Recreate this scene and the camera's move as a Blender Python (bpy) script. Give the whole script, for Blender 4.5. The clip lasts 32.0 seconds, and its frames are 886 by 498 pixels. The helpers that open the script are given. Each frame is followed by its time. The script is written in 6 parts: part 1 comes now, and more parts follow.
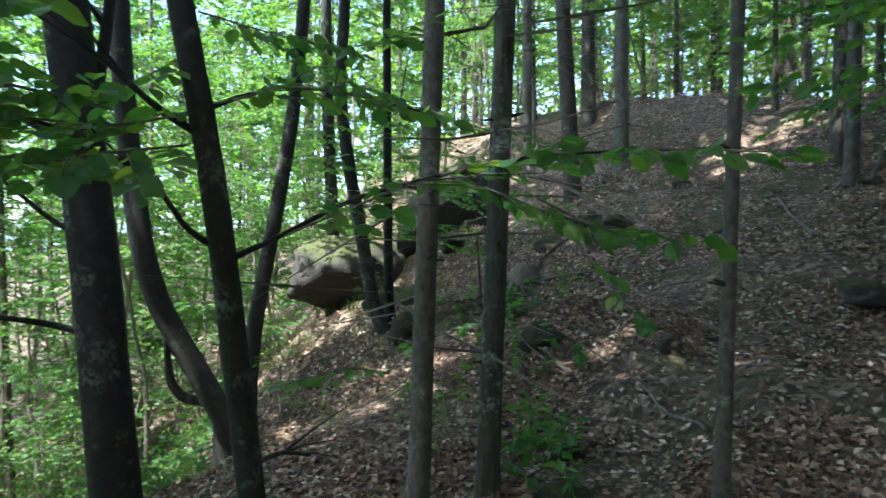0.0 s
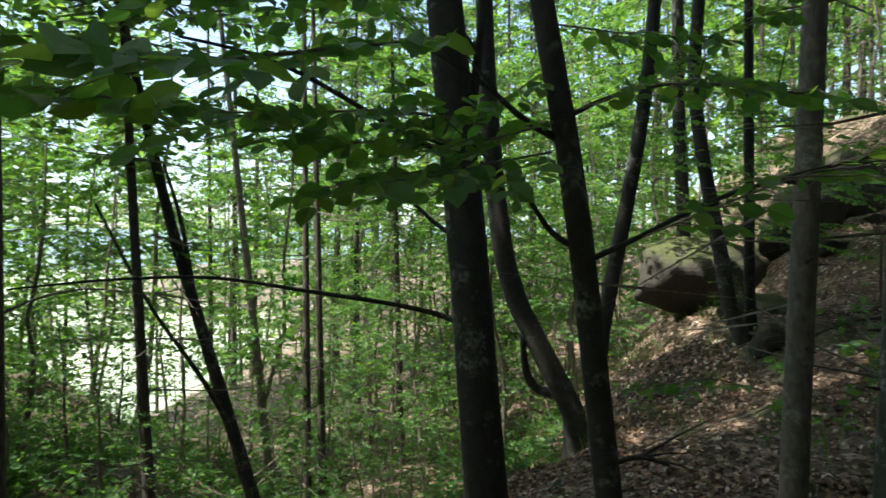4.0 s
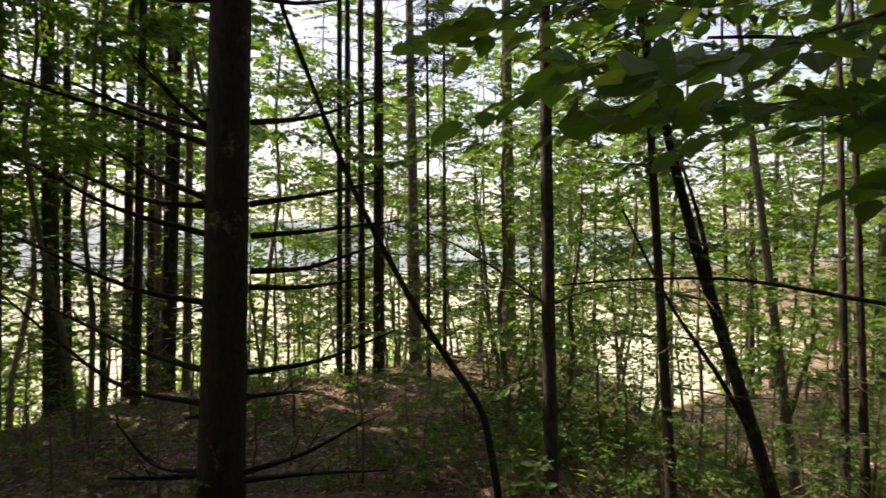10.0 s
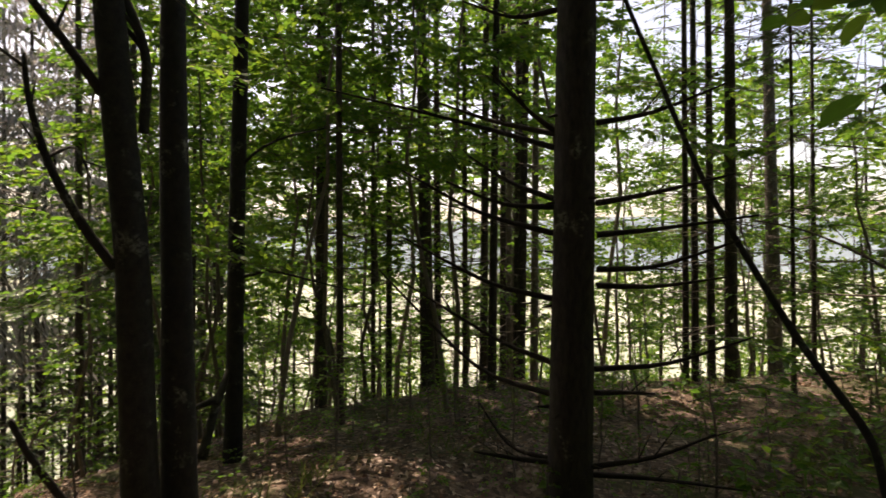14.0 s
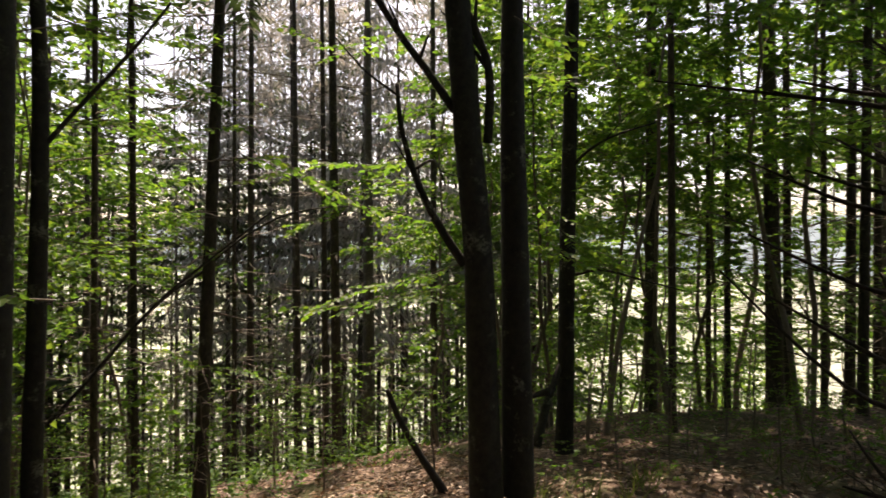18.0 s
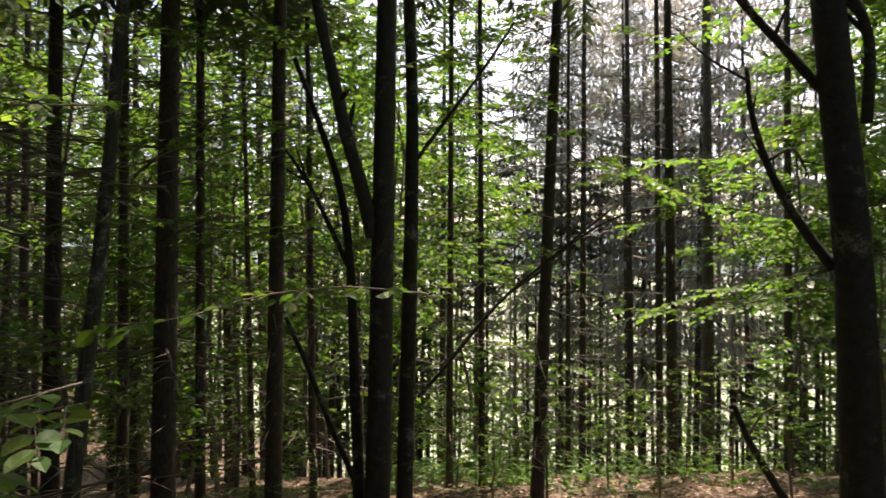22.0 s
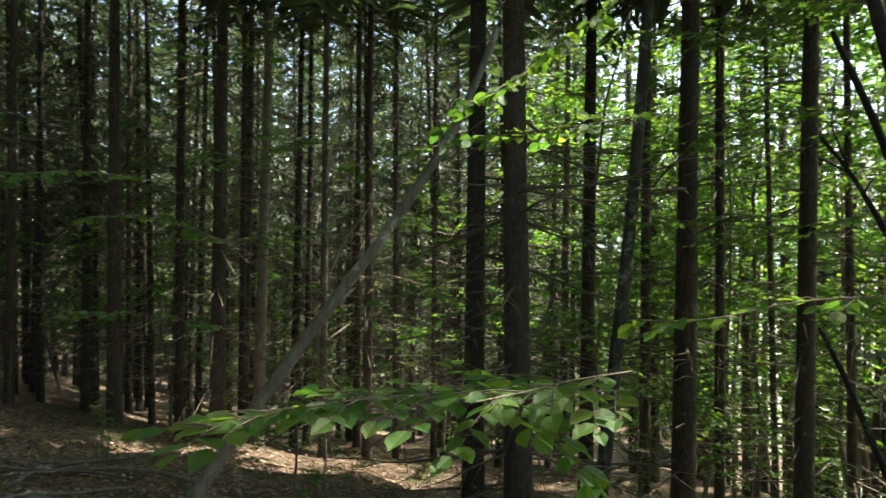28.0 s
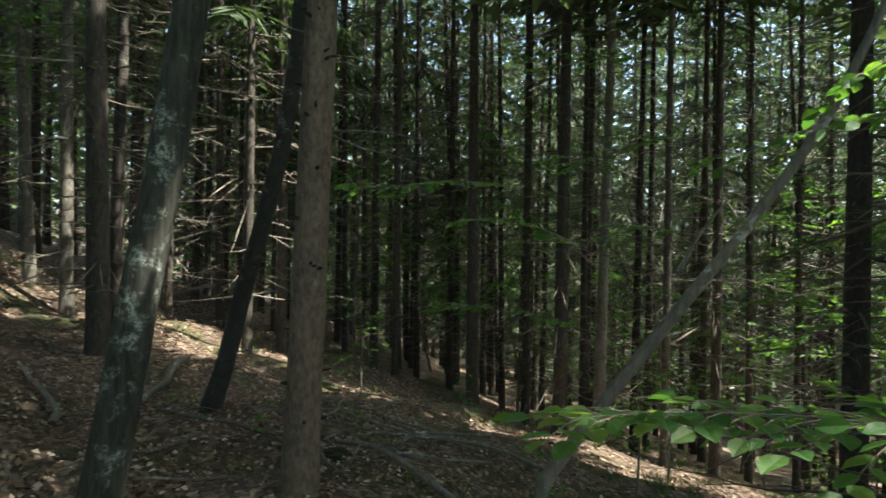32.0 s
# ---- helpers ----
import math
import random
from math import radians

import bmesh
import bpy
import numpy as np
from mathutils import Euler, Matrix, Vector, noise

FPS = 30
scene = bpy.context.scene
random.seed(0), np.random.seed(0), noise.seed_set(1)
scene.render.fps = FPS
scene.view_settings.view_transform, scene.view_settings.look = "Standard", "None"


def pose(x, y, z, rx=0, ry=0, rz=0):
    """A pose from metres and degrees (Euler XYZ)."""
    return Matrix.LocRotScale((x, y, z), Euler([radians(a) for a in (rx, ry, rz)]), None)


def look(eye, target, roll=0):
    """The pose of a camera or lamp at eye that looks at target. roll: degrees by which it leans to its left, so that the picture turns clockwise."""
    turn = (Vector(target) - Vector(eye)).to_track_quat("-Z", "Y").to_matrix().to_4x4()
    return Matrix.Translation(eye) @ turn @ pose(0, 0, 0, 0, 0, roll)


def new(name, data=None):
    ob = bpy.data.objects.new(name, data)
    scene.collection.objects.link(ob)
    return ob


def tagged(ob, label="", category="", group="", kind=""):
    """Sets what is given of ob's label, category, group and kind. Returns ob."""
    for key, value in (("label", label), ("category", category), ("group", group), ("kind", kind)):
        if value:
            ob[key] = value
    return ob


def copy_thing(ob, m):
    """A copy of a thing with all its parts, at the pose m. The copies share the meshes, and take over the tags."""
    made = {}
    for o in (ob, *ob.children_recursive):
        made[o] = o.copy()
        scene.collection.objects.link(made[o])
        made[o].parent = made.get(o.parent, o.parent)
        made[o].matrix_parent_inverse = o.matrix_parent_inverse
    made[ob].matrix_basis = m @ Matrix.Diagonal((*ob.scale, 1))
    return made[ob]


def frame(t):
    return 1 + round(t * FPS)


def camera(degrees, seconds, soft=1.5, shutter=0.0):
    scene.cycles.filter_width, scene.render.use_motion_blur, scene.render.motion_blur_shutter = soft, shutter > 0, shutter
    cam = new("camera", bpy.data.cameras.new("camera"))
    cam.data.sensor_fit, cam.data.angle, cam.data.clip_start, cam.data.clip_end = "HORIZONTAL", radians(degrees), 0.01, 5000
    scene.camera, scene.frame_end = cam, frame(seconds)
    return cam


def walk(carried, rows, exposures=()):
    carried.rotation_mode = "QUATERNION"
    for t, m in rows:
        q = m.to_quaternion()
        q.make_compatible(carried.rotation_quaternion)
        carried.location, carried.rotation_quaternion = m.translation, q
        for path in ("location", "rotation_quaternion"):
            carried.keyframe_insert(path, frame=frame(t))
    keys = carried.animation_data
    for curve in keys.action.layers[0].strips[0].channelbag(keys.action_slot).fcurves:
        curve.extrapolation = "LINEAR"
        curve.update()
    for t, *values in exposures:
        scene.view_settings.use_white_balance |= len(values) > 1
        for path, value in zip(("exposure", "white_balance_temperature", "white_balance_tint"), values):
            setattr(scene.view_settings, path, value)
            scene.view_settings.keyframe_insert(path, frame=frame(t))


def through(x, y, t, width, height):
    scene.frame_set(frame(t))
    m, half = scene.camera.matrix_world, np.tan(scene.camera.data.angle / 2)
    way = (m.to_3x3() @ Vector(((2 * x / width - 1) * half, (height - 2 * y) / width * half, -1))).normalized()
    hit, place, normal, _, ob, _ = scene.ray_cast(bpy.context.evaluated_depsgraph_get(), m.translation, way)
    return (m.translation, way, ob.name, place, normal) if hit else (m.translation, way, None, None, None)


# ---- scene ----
EYE = 1.6            # eye height over the ground it stands on
SWING = 0.08         # the lens turns on a small circle
cam = camera(70.34, 32.0, soft=1.45, shutter=0.5)
# seconds, turn to the left, tilt, lean in degrees
PATH = [
    (0.0, 0.00, 0.05, 0.24),
    (0.5, 3.94, 0.17, 0.21),
    (1.0, 7.88, 0.23, 0.16),
    (1.5, 11.81, 0.26, 0.11),
    (2.0, 15.70, 0.26, 0.05),
    (2.5, 19.50, 0.26, -0.01),
    (3.0, 23.24, 0.25, -0.06),
    (3.5, 26.94, 0.23, -0.10),
    (5.5, 41.82, 0.21, -0.19),
    (6.0, 45.56, 0.22, -0.19),
    (6.5, 49.29, 0.22, -0.19),
    (7.0, 53.00, 0.23, -0.17),
    (7.5, 56.67, 0.24, -0.15),
    (8.0, 60.33, 0.25, -0.13),
    (8.5, 63.97, 0.26, -0.10),
    (9.0, 67.62, 0.26, -0.07),
    (9.5, 71.29, 0.27, -0.04),
    (10.0, 74.99, 0.27, -0.01),
    (10.5, 78.72, 0.26, 0.02),
    (11.0, 82.48, 0.26, 0.05),
    (11.5, 86.27, 0.25, 0.07),
    (12.0, 90.08, 0.23, 0.10),
    (12.5, 93.89, 0.22, 0.12),
    (13.0, 97.68, 0.21, 0.14),
    (13.5, 101.44, 0.19, 0.15),
    (14.0, 105.17, 0.18, 0.16),
    (14.5, 108.86, 0.16, 0.17),
    (16.5, 123.35, 0.13, 0.16),
    (17.0, 126.95, 0.13, 0.15),
    (17.5, 130.57, 0.14, 0.13),
    (18.0, 134.20, 0.14, 0.12),
    (18.5, 137.85, 0.15, 0.10),
    (19.0, 141.52, 0.16, 0.08),
    (19.5, 145.20, 0.18, 0.06),
    (20.0, 148.90, 0.19, 0.04),
    (20.5, 152.59, 0.20, 0.02),
    (21.0, 156.27, 0.22, -0.01),
    (21.5, 159.95, 0.23, -0.03),
    (22.0, 163.62, 0.24, -0.05),
    (22.5, 167.28, 0.25, -0.07),
    (23.0, 170.94, 0.26, -0.09),
    (23.5, 174.61, 0.27, -0.11),
    (24.0, 178.28, 0.27, -0.13),
    (24.5, 181.97, 0.27, -0.14),
    (25.0, 185.67, 0.26, -0.16),
    (25.5, 189.39, 0.25, -0.18),
    (27.5, 204.31, 0.21, -0.24),
    (28.0, 208.04, 0.19, -0.26),
    (28.5, 211.77, 0.18, -0.29),
    (29.0, 215.52, 0.17, -0.31),
    (29.5, 219.28, 0.16, -0.34),
    (30.0, 223.05, 0.14, -0.38),
    (30.5, 226.83, 0.12, -0.43),
    (31.0, 230.59, 0.09, -0.48),
    (31.5, 234.35, 0.04, -0.55),
    (32.0, 238.16, -0.03, -0.62),
]
EXPOSURE = [(0.0, 2.55, 5600, 4), (3.0, 1.95, 6200, 2), (6.0, 1.5, 7000, 8), (9.0, 1.3, 8300, 20), (13.0, 1.1, 8300, 25), (19.0, 1.3, 8100, 23),
            (23.0, 1.62, 7700, 17), (25.5, 2.05, 7600, 11), (28.0, 2.28, 7200, 3), (32.0, 2.28, 6500, 3)]
walk(cam, [(t, pose(-math.sin(radians(a)) * SWING, math.cos(radians(a)) * SWING, EYE, 90 + p, r, a)) for t, a, p, r in PATH], EXPOSURE)

# ---- sky and sun ----
SUN_AZ, SUN_EL = 138.0, 60.0
world = bpy.data.worlds.new("sky")
scene.world = world
world.use_nodes = True
wn = world.node_tree.nodes
sky = wn.new("ShaderNodeTexSky")
sky.sky_type, sky.sun_disc = "NISHITA", False
sky.sun_elevation, sky.sun_rotation = radians(SUN_EL), radians(360 - SUN_AZ)
sky.air_density, sky.dust_density = 1.0, 2.5
wn["Background"].inputs["Strength"].default_value = 0.14
world.node_tree.links.new(sky.outputs[0], wn["Background"].inputs["Color"])
sun = new("sun", bpy.data.lights.new("sun", "SUN"))
sun.data.energy, sun.data.angle, sun.data.color = 4.2, radians(0.55), (1.0, 0.94, 0.84)
sun_to = Vector((-math.sin(radians(SUN_AZ)) * math.cos(radians(SUN_EL)), math.cos(radians(SUN_AZ)) * math.cos(radians(SUN_EL)), math.sin(radians(SUN_EL))))
sun.matrix_world = look(sun_to * 60, (0, 0, 0))

rng = np.random.default_rng(7)
rnd = random.Random(5)


# ---- materials ----
def material(name, rough=0.8):
    m = bpy.data.materials.new(name)
    m.use_nodes = True
    t = m.node_tree
    return m, t.nodes, t.links, t.nodes["Principled BSDF"]


def noise_node(n, l, scale, detail=4.0, rough=0.6, stretch=None, coords="Object"):
    c = n.new("ShaderNodeTexCoord")
    x = n.new("ShaderNodeTexNoise")
    x.inputs["Scale"].default_value, x.inputs["Detail"].default_value, x.inputs["Roughness"].default_value = scale, detail, rough
    if stretch:
        mp = n.new("ShaderNodeMapping")
        mp.inputs["Scale"].default_value = stretch
        l.new(c.outputs[coords], mp.inputs[0])
        l.new(mp.outputs[0], x.inputs["Vector"])
    else:
        l.new(c.outputs[coords], x.inputs["Vector"])
    return x


def ramp(n, l, fac, stops):
    r = n.new("ShaderNodeValToRGB")
    e = r.color_ramp.elements
    while len(e) < len(stops):
        e.new(0.5)
    for k, (p, c) in zip(e, stops):
        k.position, k.color = p, (*c, 1)
    l.new(fac, r.inputs[0])
    return r


def mixed(n, l, fac, a, b, mode="MIX"):
    m = n.new("ShaderNodeMix")
    m.data_type, m.blend_type = "RGBA", mode
    for s, v in ((m.inputs[0], fac), (m.inputs[6], a), (m.inputs[7], b)):
        if isinstance(v, (int, float)):
            s.default_value = v
        elif isinstance(v, tuple):
            s.default_value = (*v, 1)
        else:
            l.new(v, s)
    return m.outputs[2]


def bump(n, l, b, height, strength=0.5, distance=0.02):
    k = n.new("ShaderNodeBump")
    k.inputs["Strength"].default_value, k.inputs["Distance"].default_value = strength, distance
    l.new(height, k.inputs["Height"])
    l.new(k.outputs[0], b.inputs["Normal"])


def bark(name, dark, light, lichen, amount, stretch, scale, relief):
    """Bark: a grain drawn out along the trunk, pale lichen patches, a tint of its own for every trunk."""
    m, n, l, b = material(name)
    g = noise_node(n, l, scale, 6, 0.7, stretch)
    big = noise_node(n, l, 4.5, 4, 0.65)
    base = ramp(n, l, g.outputs[0], [(0.3, dark), (0.7, light)]).outputs[0]
    info = n.new("ShaderNodeObjectInfo")
    tint = ramp(n, l, info.outputs["Random"], [(0.0, (0.62, 0.61, 0.60)), (1.0, (1.12, 1.09, 1.06))]).outputs[0]
    base = mixed(n, l, 1.0, base, tint, "MULTIPLY")
    patch = ramp(n, l, big.outputs[0], [(0.62 - amount, (0, 0, 0)), (0.70 - amount * 0.6, (1, 1, 1))]).outputs[0]
    fine = noise_node(n, l, 38, 3, 0.7)
    spots = ramp(n, l, fine.outputs[0], [(0.42, (0, 0, 0)), (0.58, (1, 1, 1))]).outputs[0]
    both = mixed(n, l, 1.0, patch, spots, "MULTIPLY")
    l.new(mixed(n, l, both, base, lichen), b.inputs["Base Color"])
    b.inputs["Roughness"].default_value = 0.85
    bump(n, l, b, g.outputs[0], relief, 0.02)
    return m


SPRUCE_BARK = bark("spruce_bark", (0.019, 0.016, 0.014), (0.100, 0.082, 0.068), (0.22, 0.23, 0.18), 0.02, (1, 1, 0.35), 34, 0.7)
PALE_BARK = bark("pale_spruce_bark", (0.065, 0.06, 0.052), (0.20, 0.18, 0.155), (0.30, 0.30, 0.26), 0.08, (1, 1, 0.5), 30, 0.8)
BROWN_BARK = bark("pale_brown_spruce_bark", (0.065, 0.045, 0.034), (0.25, 0.185, 0.14), (0.28, 0.25, 0.21), 0.02, (1, 1, 0.5), 30, 0.5)
KNOT_AND_BACKLIT = bark("dark_knot_and_backlit_wood", (0.012, 0.009, 0.007), (0.05, 0.036, 0.026), (0.08, 0.07, 0.06), 0.0, (1, 1, 1), 60, 0.5)
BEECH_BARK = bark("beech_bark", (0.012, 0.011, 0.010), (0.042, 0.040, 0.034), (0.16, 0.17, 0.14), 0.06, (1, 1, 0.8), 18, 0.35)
OAK_BARK = bark("furrowed_bark", (0.017, 0.018, 0.014), (0.115, 0.118, 0.094), (0.40, 0.44, 0.38), 0.09, (1, 1, 0.16), 30, 1.0)
DEAD_BARK = bark("dead_wood", (0.08, 0.07, 0.058), (0.22, 0.20, 0.175), (0.42, 0.42, 0.38), 0.05, (1, 1, 0.2), 26, 0.5)
TWIG_BARK = bark("twig_bark", (0.085, 0.070, 0.058), (0.24, 0.205, 0.17), (0.2, 0.22, 0.16), 0.02, (1, 1, 0.4), 40, 0.3)


def leaf_material(name, shades, through, share, gloss=0.5):
    """A thin leaf: scatters on its face and lets light through, each leaf in a shade of its own."""
    m, n, l, b = material(name)
    geo = n.new("ShaderNodeNewGeometry")
    c = ramp(n, l, geo.outputs["Random Per Island"], shades).outputs[0]
    l.new(c, b.inputs["Base Color"])
    b.inputs["Roughness"].default_value = gloss
    tr = n.new("ShaderNodeBsdfTranslucent")
    l.new(mixed(n, l, 1.0, c, through, "MULTIPLY"), tr.inputs["Color"])
    mix = n.new("ShaderNodeMixShader")
    mix.inputs[0].default_value = share
    l.new(b.outputs[0], mix.inputs[1])
    l.new(tr.outputs[0], mix.inputs[2])
    l.new(mix.outputs[0], n["Material Output"].inputs["Surface"])
    return m


BEECH_LEAF = leaf_material("beech_leaf", [(0.0, (0.036, 0.104, 0.031)), (0.6, (0.060, 0.146, 0.038)), (1.0, (0.104, 0.182, 0.044))], (3.1, 2.7, 1.1), 0.5, 0.55)
CROWN_LEAF = leaf_material("crown_leaf", [(0.0, (0.036, 0.090, 0.027)), (1.0, (0.090, 0.158, 0.042))], (3.0, 2.7, 1.1), 0.5, 0.42)
NEEDLES = leaf_material("spruce_needles", [(0.0, (0.035, 0.065, 0.032)), (1.0, (0.07, 0.11, 0.045))], (1.5, 1.5, 1.0), 0.3, 0.6)
# Grey dry twigs, paler and more see-through to stand in for sunlit haze.
HAZY_DRY_NEEDLES = leaf_material("hazy_dry_spruce_twigs", [(0.0, (0.20, 0.21, 0.18)), (1.0, (0.42, 0.40, 0.36))], (1.3, 1.3, 1.3), 0.5, 0.7)
LITTER = leaf_material("fallen_leaf", [(0.0, (0.05, 0.032, 0.022)), (0.4, (0.15, 0.085, 0.05)), (0.75, (0.29, 0.18, 0.115)), (0.93, (0.46, 0.345, 0.25)), (1.0, (0.64, 0.545, 0.44))], (1.0, 0.9, 0.8), 0.1, 0.5)
GRASS = leaf_material("grass_blade", [(0.0, (0.05, 0.09, 0.02)), (1.0, (0.12, 0.16, 0.05))], (2.0, 2.0, 1.2), 0.4)


def ground_material():
    m, n, l, b = material("forest_floor")
    a = noise_node(n, l, 26, 6, 0.75)
    big = noise_node(n, l, 0.9, 5, 0.65)
    soil = ramp(n, l, a.outputs[0], [(0.3, (0.025, 0.017, 0.012)), (0.55, (0.085, 0.055, 0.036)), (0.75, (0.19, 0.13, 0.09))]).outputs[0]
    moss = ramp(n, l, a.outputs[0], [(0.3, (0.02, 0.03, 0.008)), (0.7, (0.09, 0.105, 0.03))]).outputs[0]
    where = ramp(n, l, big.outputs[0], [(0.52, (0, 0, 0)), (0.62, (0.8, 0.8, 0.8))]).outputs[0]
    # matted dead leaves, each in a shade of its own
    cells = n.new("ShaderNodeTexVoronoi")
    cells.inputs["Scale"].default_value, cells.inputs["Randomness"].default_value = 24.0, 1.0
    cc = n.new("ShaderNodeTexCoord")
    l.new(cc.outputs["Object"], cells.inputs["Vector"])
    shade = n.new("ShaderNodeSeparateColor")
    l.new(cells.outputs["Color"], shade.inputs[0])
    mat_leaf = ramp(n, l, shade.outputs[0], [(0.0, (0.03, 0.02, 0.014)), (0.5, (0.12, 0.078, 0.052)), (0.85, (0.24, 0.17, 0.125)), (1.0, (0.36, 0.29, 0.235))]).outputs[0]
    mid = noise_node(n, l, 5.0, 4, 0.65)
    lay = ramp(n, l, mid.outputs[0], [(0.36, (0, 0, 0)), (0.5, (1, 1, 1))]).outputs[0]
    soil = mixed(n, l, lay, soil, mat_leaf)
    near = mixed(n, l, where, soil, moss)
    # the valley meadow, far below the wood
    c = n.new("ShaderNodeTexCoord")
    sep = n.new("ShaderNodeSeparateXYZ")
    l.new(c.outputs["Object"], sep.inputs[0])
    down = n.new("ShaderNodeMapRange")
    down.inputs[1].default_value, down.inputs[2].default_value = -15.0, -19.0
    l.new(sep.outputs[2], down.inputs[0])
    fields = noise_node(n, l, 0.02, 3, 0.5)
    meadow = ramp(n, l, fields.outputs[0], [(0.35, (0.23, 0.27, 0.19)), (0.65, (0.36, 0.39, 0.29))]).outputs[0]
    l.new(mixed(n, l, down.outputs[0], near, meadow), b.inputs["Base Color"])
    b.inputs["Roughness"].default_value = 0.95
    bump(n, l, b, a.outputs[0], 0.8, 0.03)
    return m


def stone_material():
    m, n, l, b = material("mossy_sandstone")
    a = noise_node(n, l, 9, 6, 0.7)
    f = noise_node(n, l, 40, 4, 0.7)
    stone = ramp(n, l, f.outputs[0], [(0.3, (0.016, 0.014, 0.012)), (0.7, (0.075, 0.066, 0.054))]).outputs[0]
    moss = ramp(n, l, f.outputs[0], [(0.3, (0.030, 0.040, 0.009)), (0.7, (0.12, 0.135, 0.034))]).outputs[0]
    geo = n.new("ShaderNodeNewGeometry")
    sep = n.new("ShaderNodeSeparateXYZ")
    l.new(geo.outputs["Normal"], sep.inputs[0])
    add = n.new("ShaderNodeMath")
    add.operation = "MULTIPLY_ADD"
    add.inputs[1].default_value = 0.35
    l.new(sep.outputs[2], add.inputs[0])
    l.new(a.outputs[0], add.inputs[2])
    l.new(mixed(n, l, ramp(n, l, add.outputs[0], [(0.66, (0, 0, 0)), (0.86, (1, 1, 1))]).outputs[0], stone, moss), b.inputs["Base Color"])
    b.inputs["Roughness"].default_value = 0.9
    bump(n, l, b, f.outputs[0], 0.8, 0.03)
    return m


FLOOR, STONE = ground_material(), stone_material()


# ---- shapes ----
class Geo:
    """Collects vertices and faces for one mesh."""

    def __init__(self):
        self.v, self.f, self.n = [], [], 0

    def add(self, v, f):
        self.v.append(np.asarray(v, float))
        self.f.extend((np.asarray(f) + self.n).tolist())
        self.n += len(v)

    def tube(self, pts, radii, seg=8, rough=0.0, seed=0):
        pts = np.array([tuple(p) for p in pts], float)
        k = len(pts)
        tan = np.gradient(pts, axis=0)
        tan /= np.linalg.norm(tan, axis=1)[:, None] + 1e-9
        ref = np.array((0.0, 1.0, 0.0)) if abs(tan[:, 1]).max() < 0.9 else np.array((1.0, 0.0, 0.0))
        s = np.cross(tan, ref)
        s /= np.linalg.norm(s, axis=1)[:, None] + 1e-9
        u = np.cross(s, tan)
        a = np.linspace(0, 2 * math.pi, seg, endpoint=False)
        r = np.asarray(radii, float)[:, None] * np.ones((k, seg))
        if rough:
            g = np.random.default_rng(seed)
            r = r * (1 + rough * (np.sin(a * 2 + g.uniform(0, 6))[None] * 0.5 + np.sin(a * 3 + g.uniform(0, 6))[None] * 0.4 + g.normal(0, 0.5, (k, seg))))
        v = pts[:, None] + r[..., None] * (np.cos(a)[None, :, None] * s[:, None] + np.sin(a)[None, :, None] * u[:, None])
        i = np.arange(k - 1)[:, None] * seg
        j = np.arange(seg)[None]
        jn = (j + 1) % seg
        f = np.stack([i + j, i + jn, i + seg + jn, i + seg + j], -1).reshape(-1, 4)
        self.add(v.reshape(-1, 3), f)
        self.f.append([self.n - seg + q for q in range(seg)])
        return self

    def leaves(self, p, d, up, length, width, fold=0.15, fine=False):
        """Leaves at p that point along d with their faces towards up: pointed ovals of eight points, or kites."""
        p, d, up = (np.asarray(q, float) for q in (p, d, up))
        d = d / (np.linalg.norm(d, axis=1)[:, None] + 1e-9)
        s = np.cross(d, up)
        s /= np.linalg.norm(s, axis=1)[:, None] + 1e-9
        w = np.cross(s, d)
        length, width = np.broadcast_to(length, len(p))[:, None], np.broadcast_to(width, len(p))[:, None]
        if fine:
            shape = [(0, 0, 0), (0.18, 0.34, 1), (0.45, 0.5, 1), (0.75, 0.36, 1), (1.0, 0, -0.3), (0.75, -0.36, 1), (0.45, -0.5, 1), (0.18, -0.34, 1), (0.45, 0, 0), (0.75, 0, -0.1)]
            faces = [(0, 1, 8), (1, 2, 8), (2, 3, 9, 8), (3, 4, 9), (9, 4, 5), (8, 9, 5, 6), (8, 6, 7), (0, 8, 7)]
        else:
            shape = [(0, 0, 0), (0.45, 0.5, 1), (1.0, 0, 0), (0.45, -0.5, 1)]
            faces = [(0, 1, 2), (0, 2, 3)]
        v = np.stack([p + d * length * a + s * width * b + w * width * fold * c for a, b, c in shape], 1)
        k = len(shape)
        base = (np.arange(len(p)) * k)[:, None]
        self.v.append(v.reshape(-1, 3))
        for q in faces:
            self.f.extend((base + np.array(q)[None] + self.n).tolist())
        self.n += len(p) * k
        return self

    def mesh(self, name, mat, smooth=True):
        me = bpy.data.meshes.new(name)
        me.from_pydata(np.concatenate(self.v).tolist(), [], self.f)
        me.materials.append(mat)
        if smooth:
            me.polygons.foreach_set("use_smooth", [True] * len(me.polygons))
        me.update()
        return me


def part(name, geo, mat, parent=None, label="", smooth=True):
    me = geo if isinstance(geo, bpy.types.Mesh) else geo.mesh(name, mat, smooth)
    ob = new(name, me)
    ob.parent = parent
    return tagged(ob, label)


# ---- the lie of the land ----
UPHILL, BROW = radians(-50), radians(-65)


def softplus(x, k=1.2):
    return np.logaddexp(0, x * k) / k


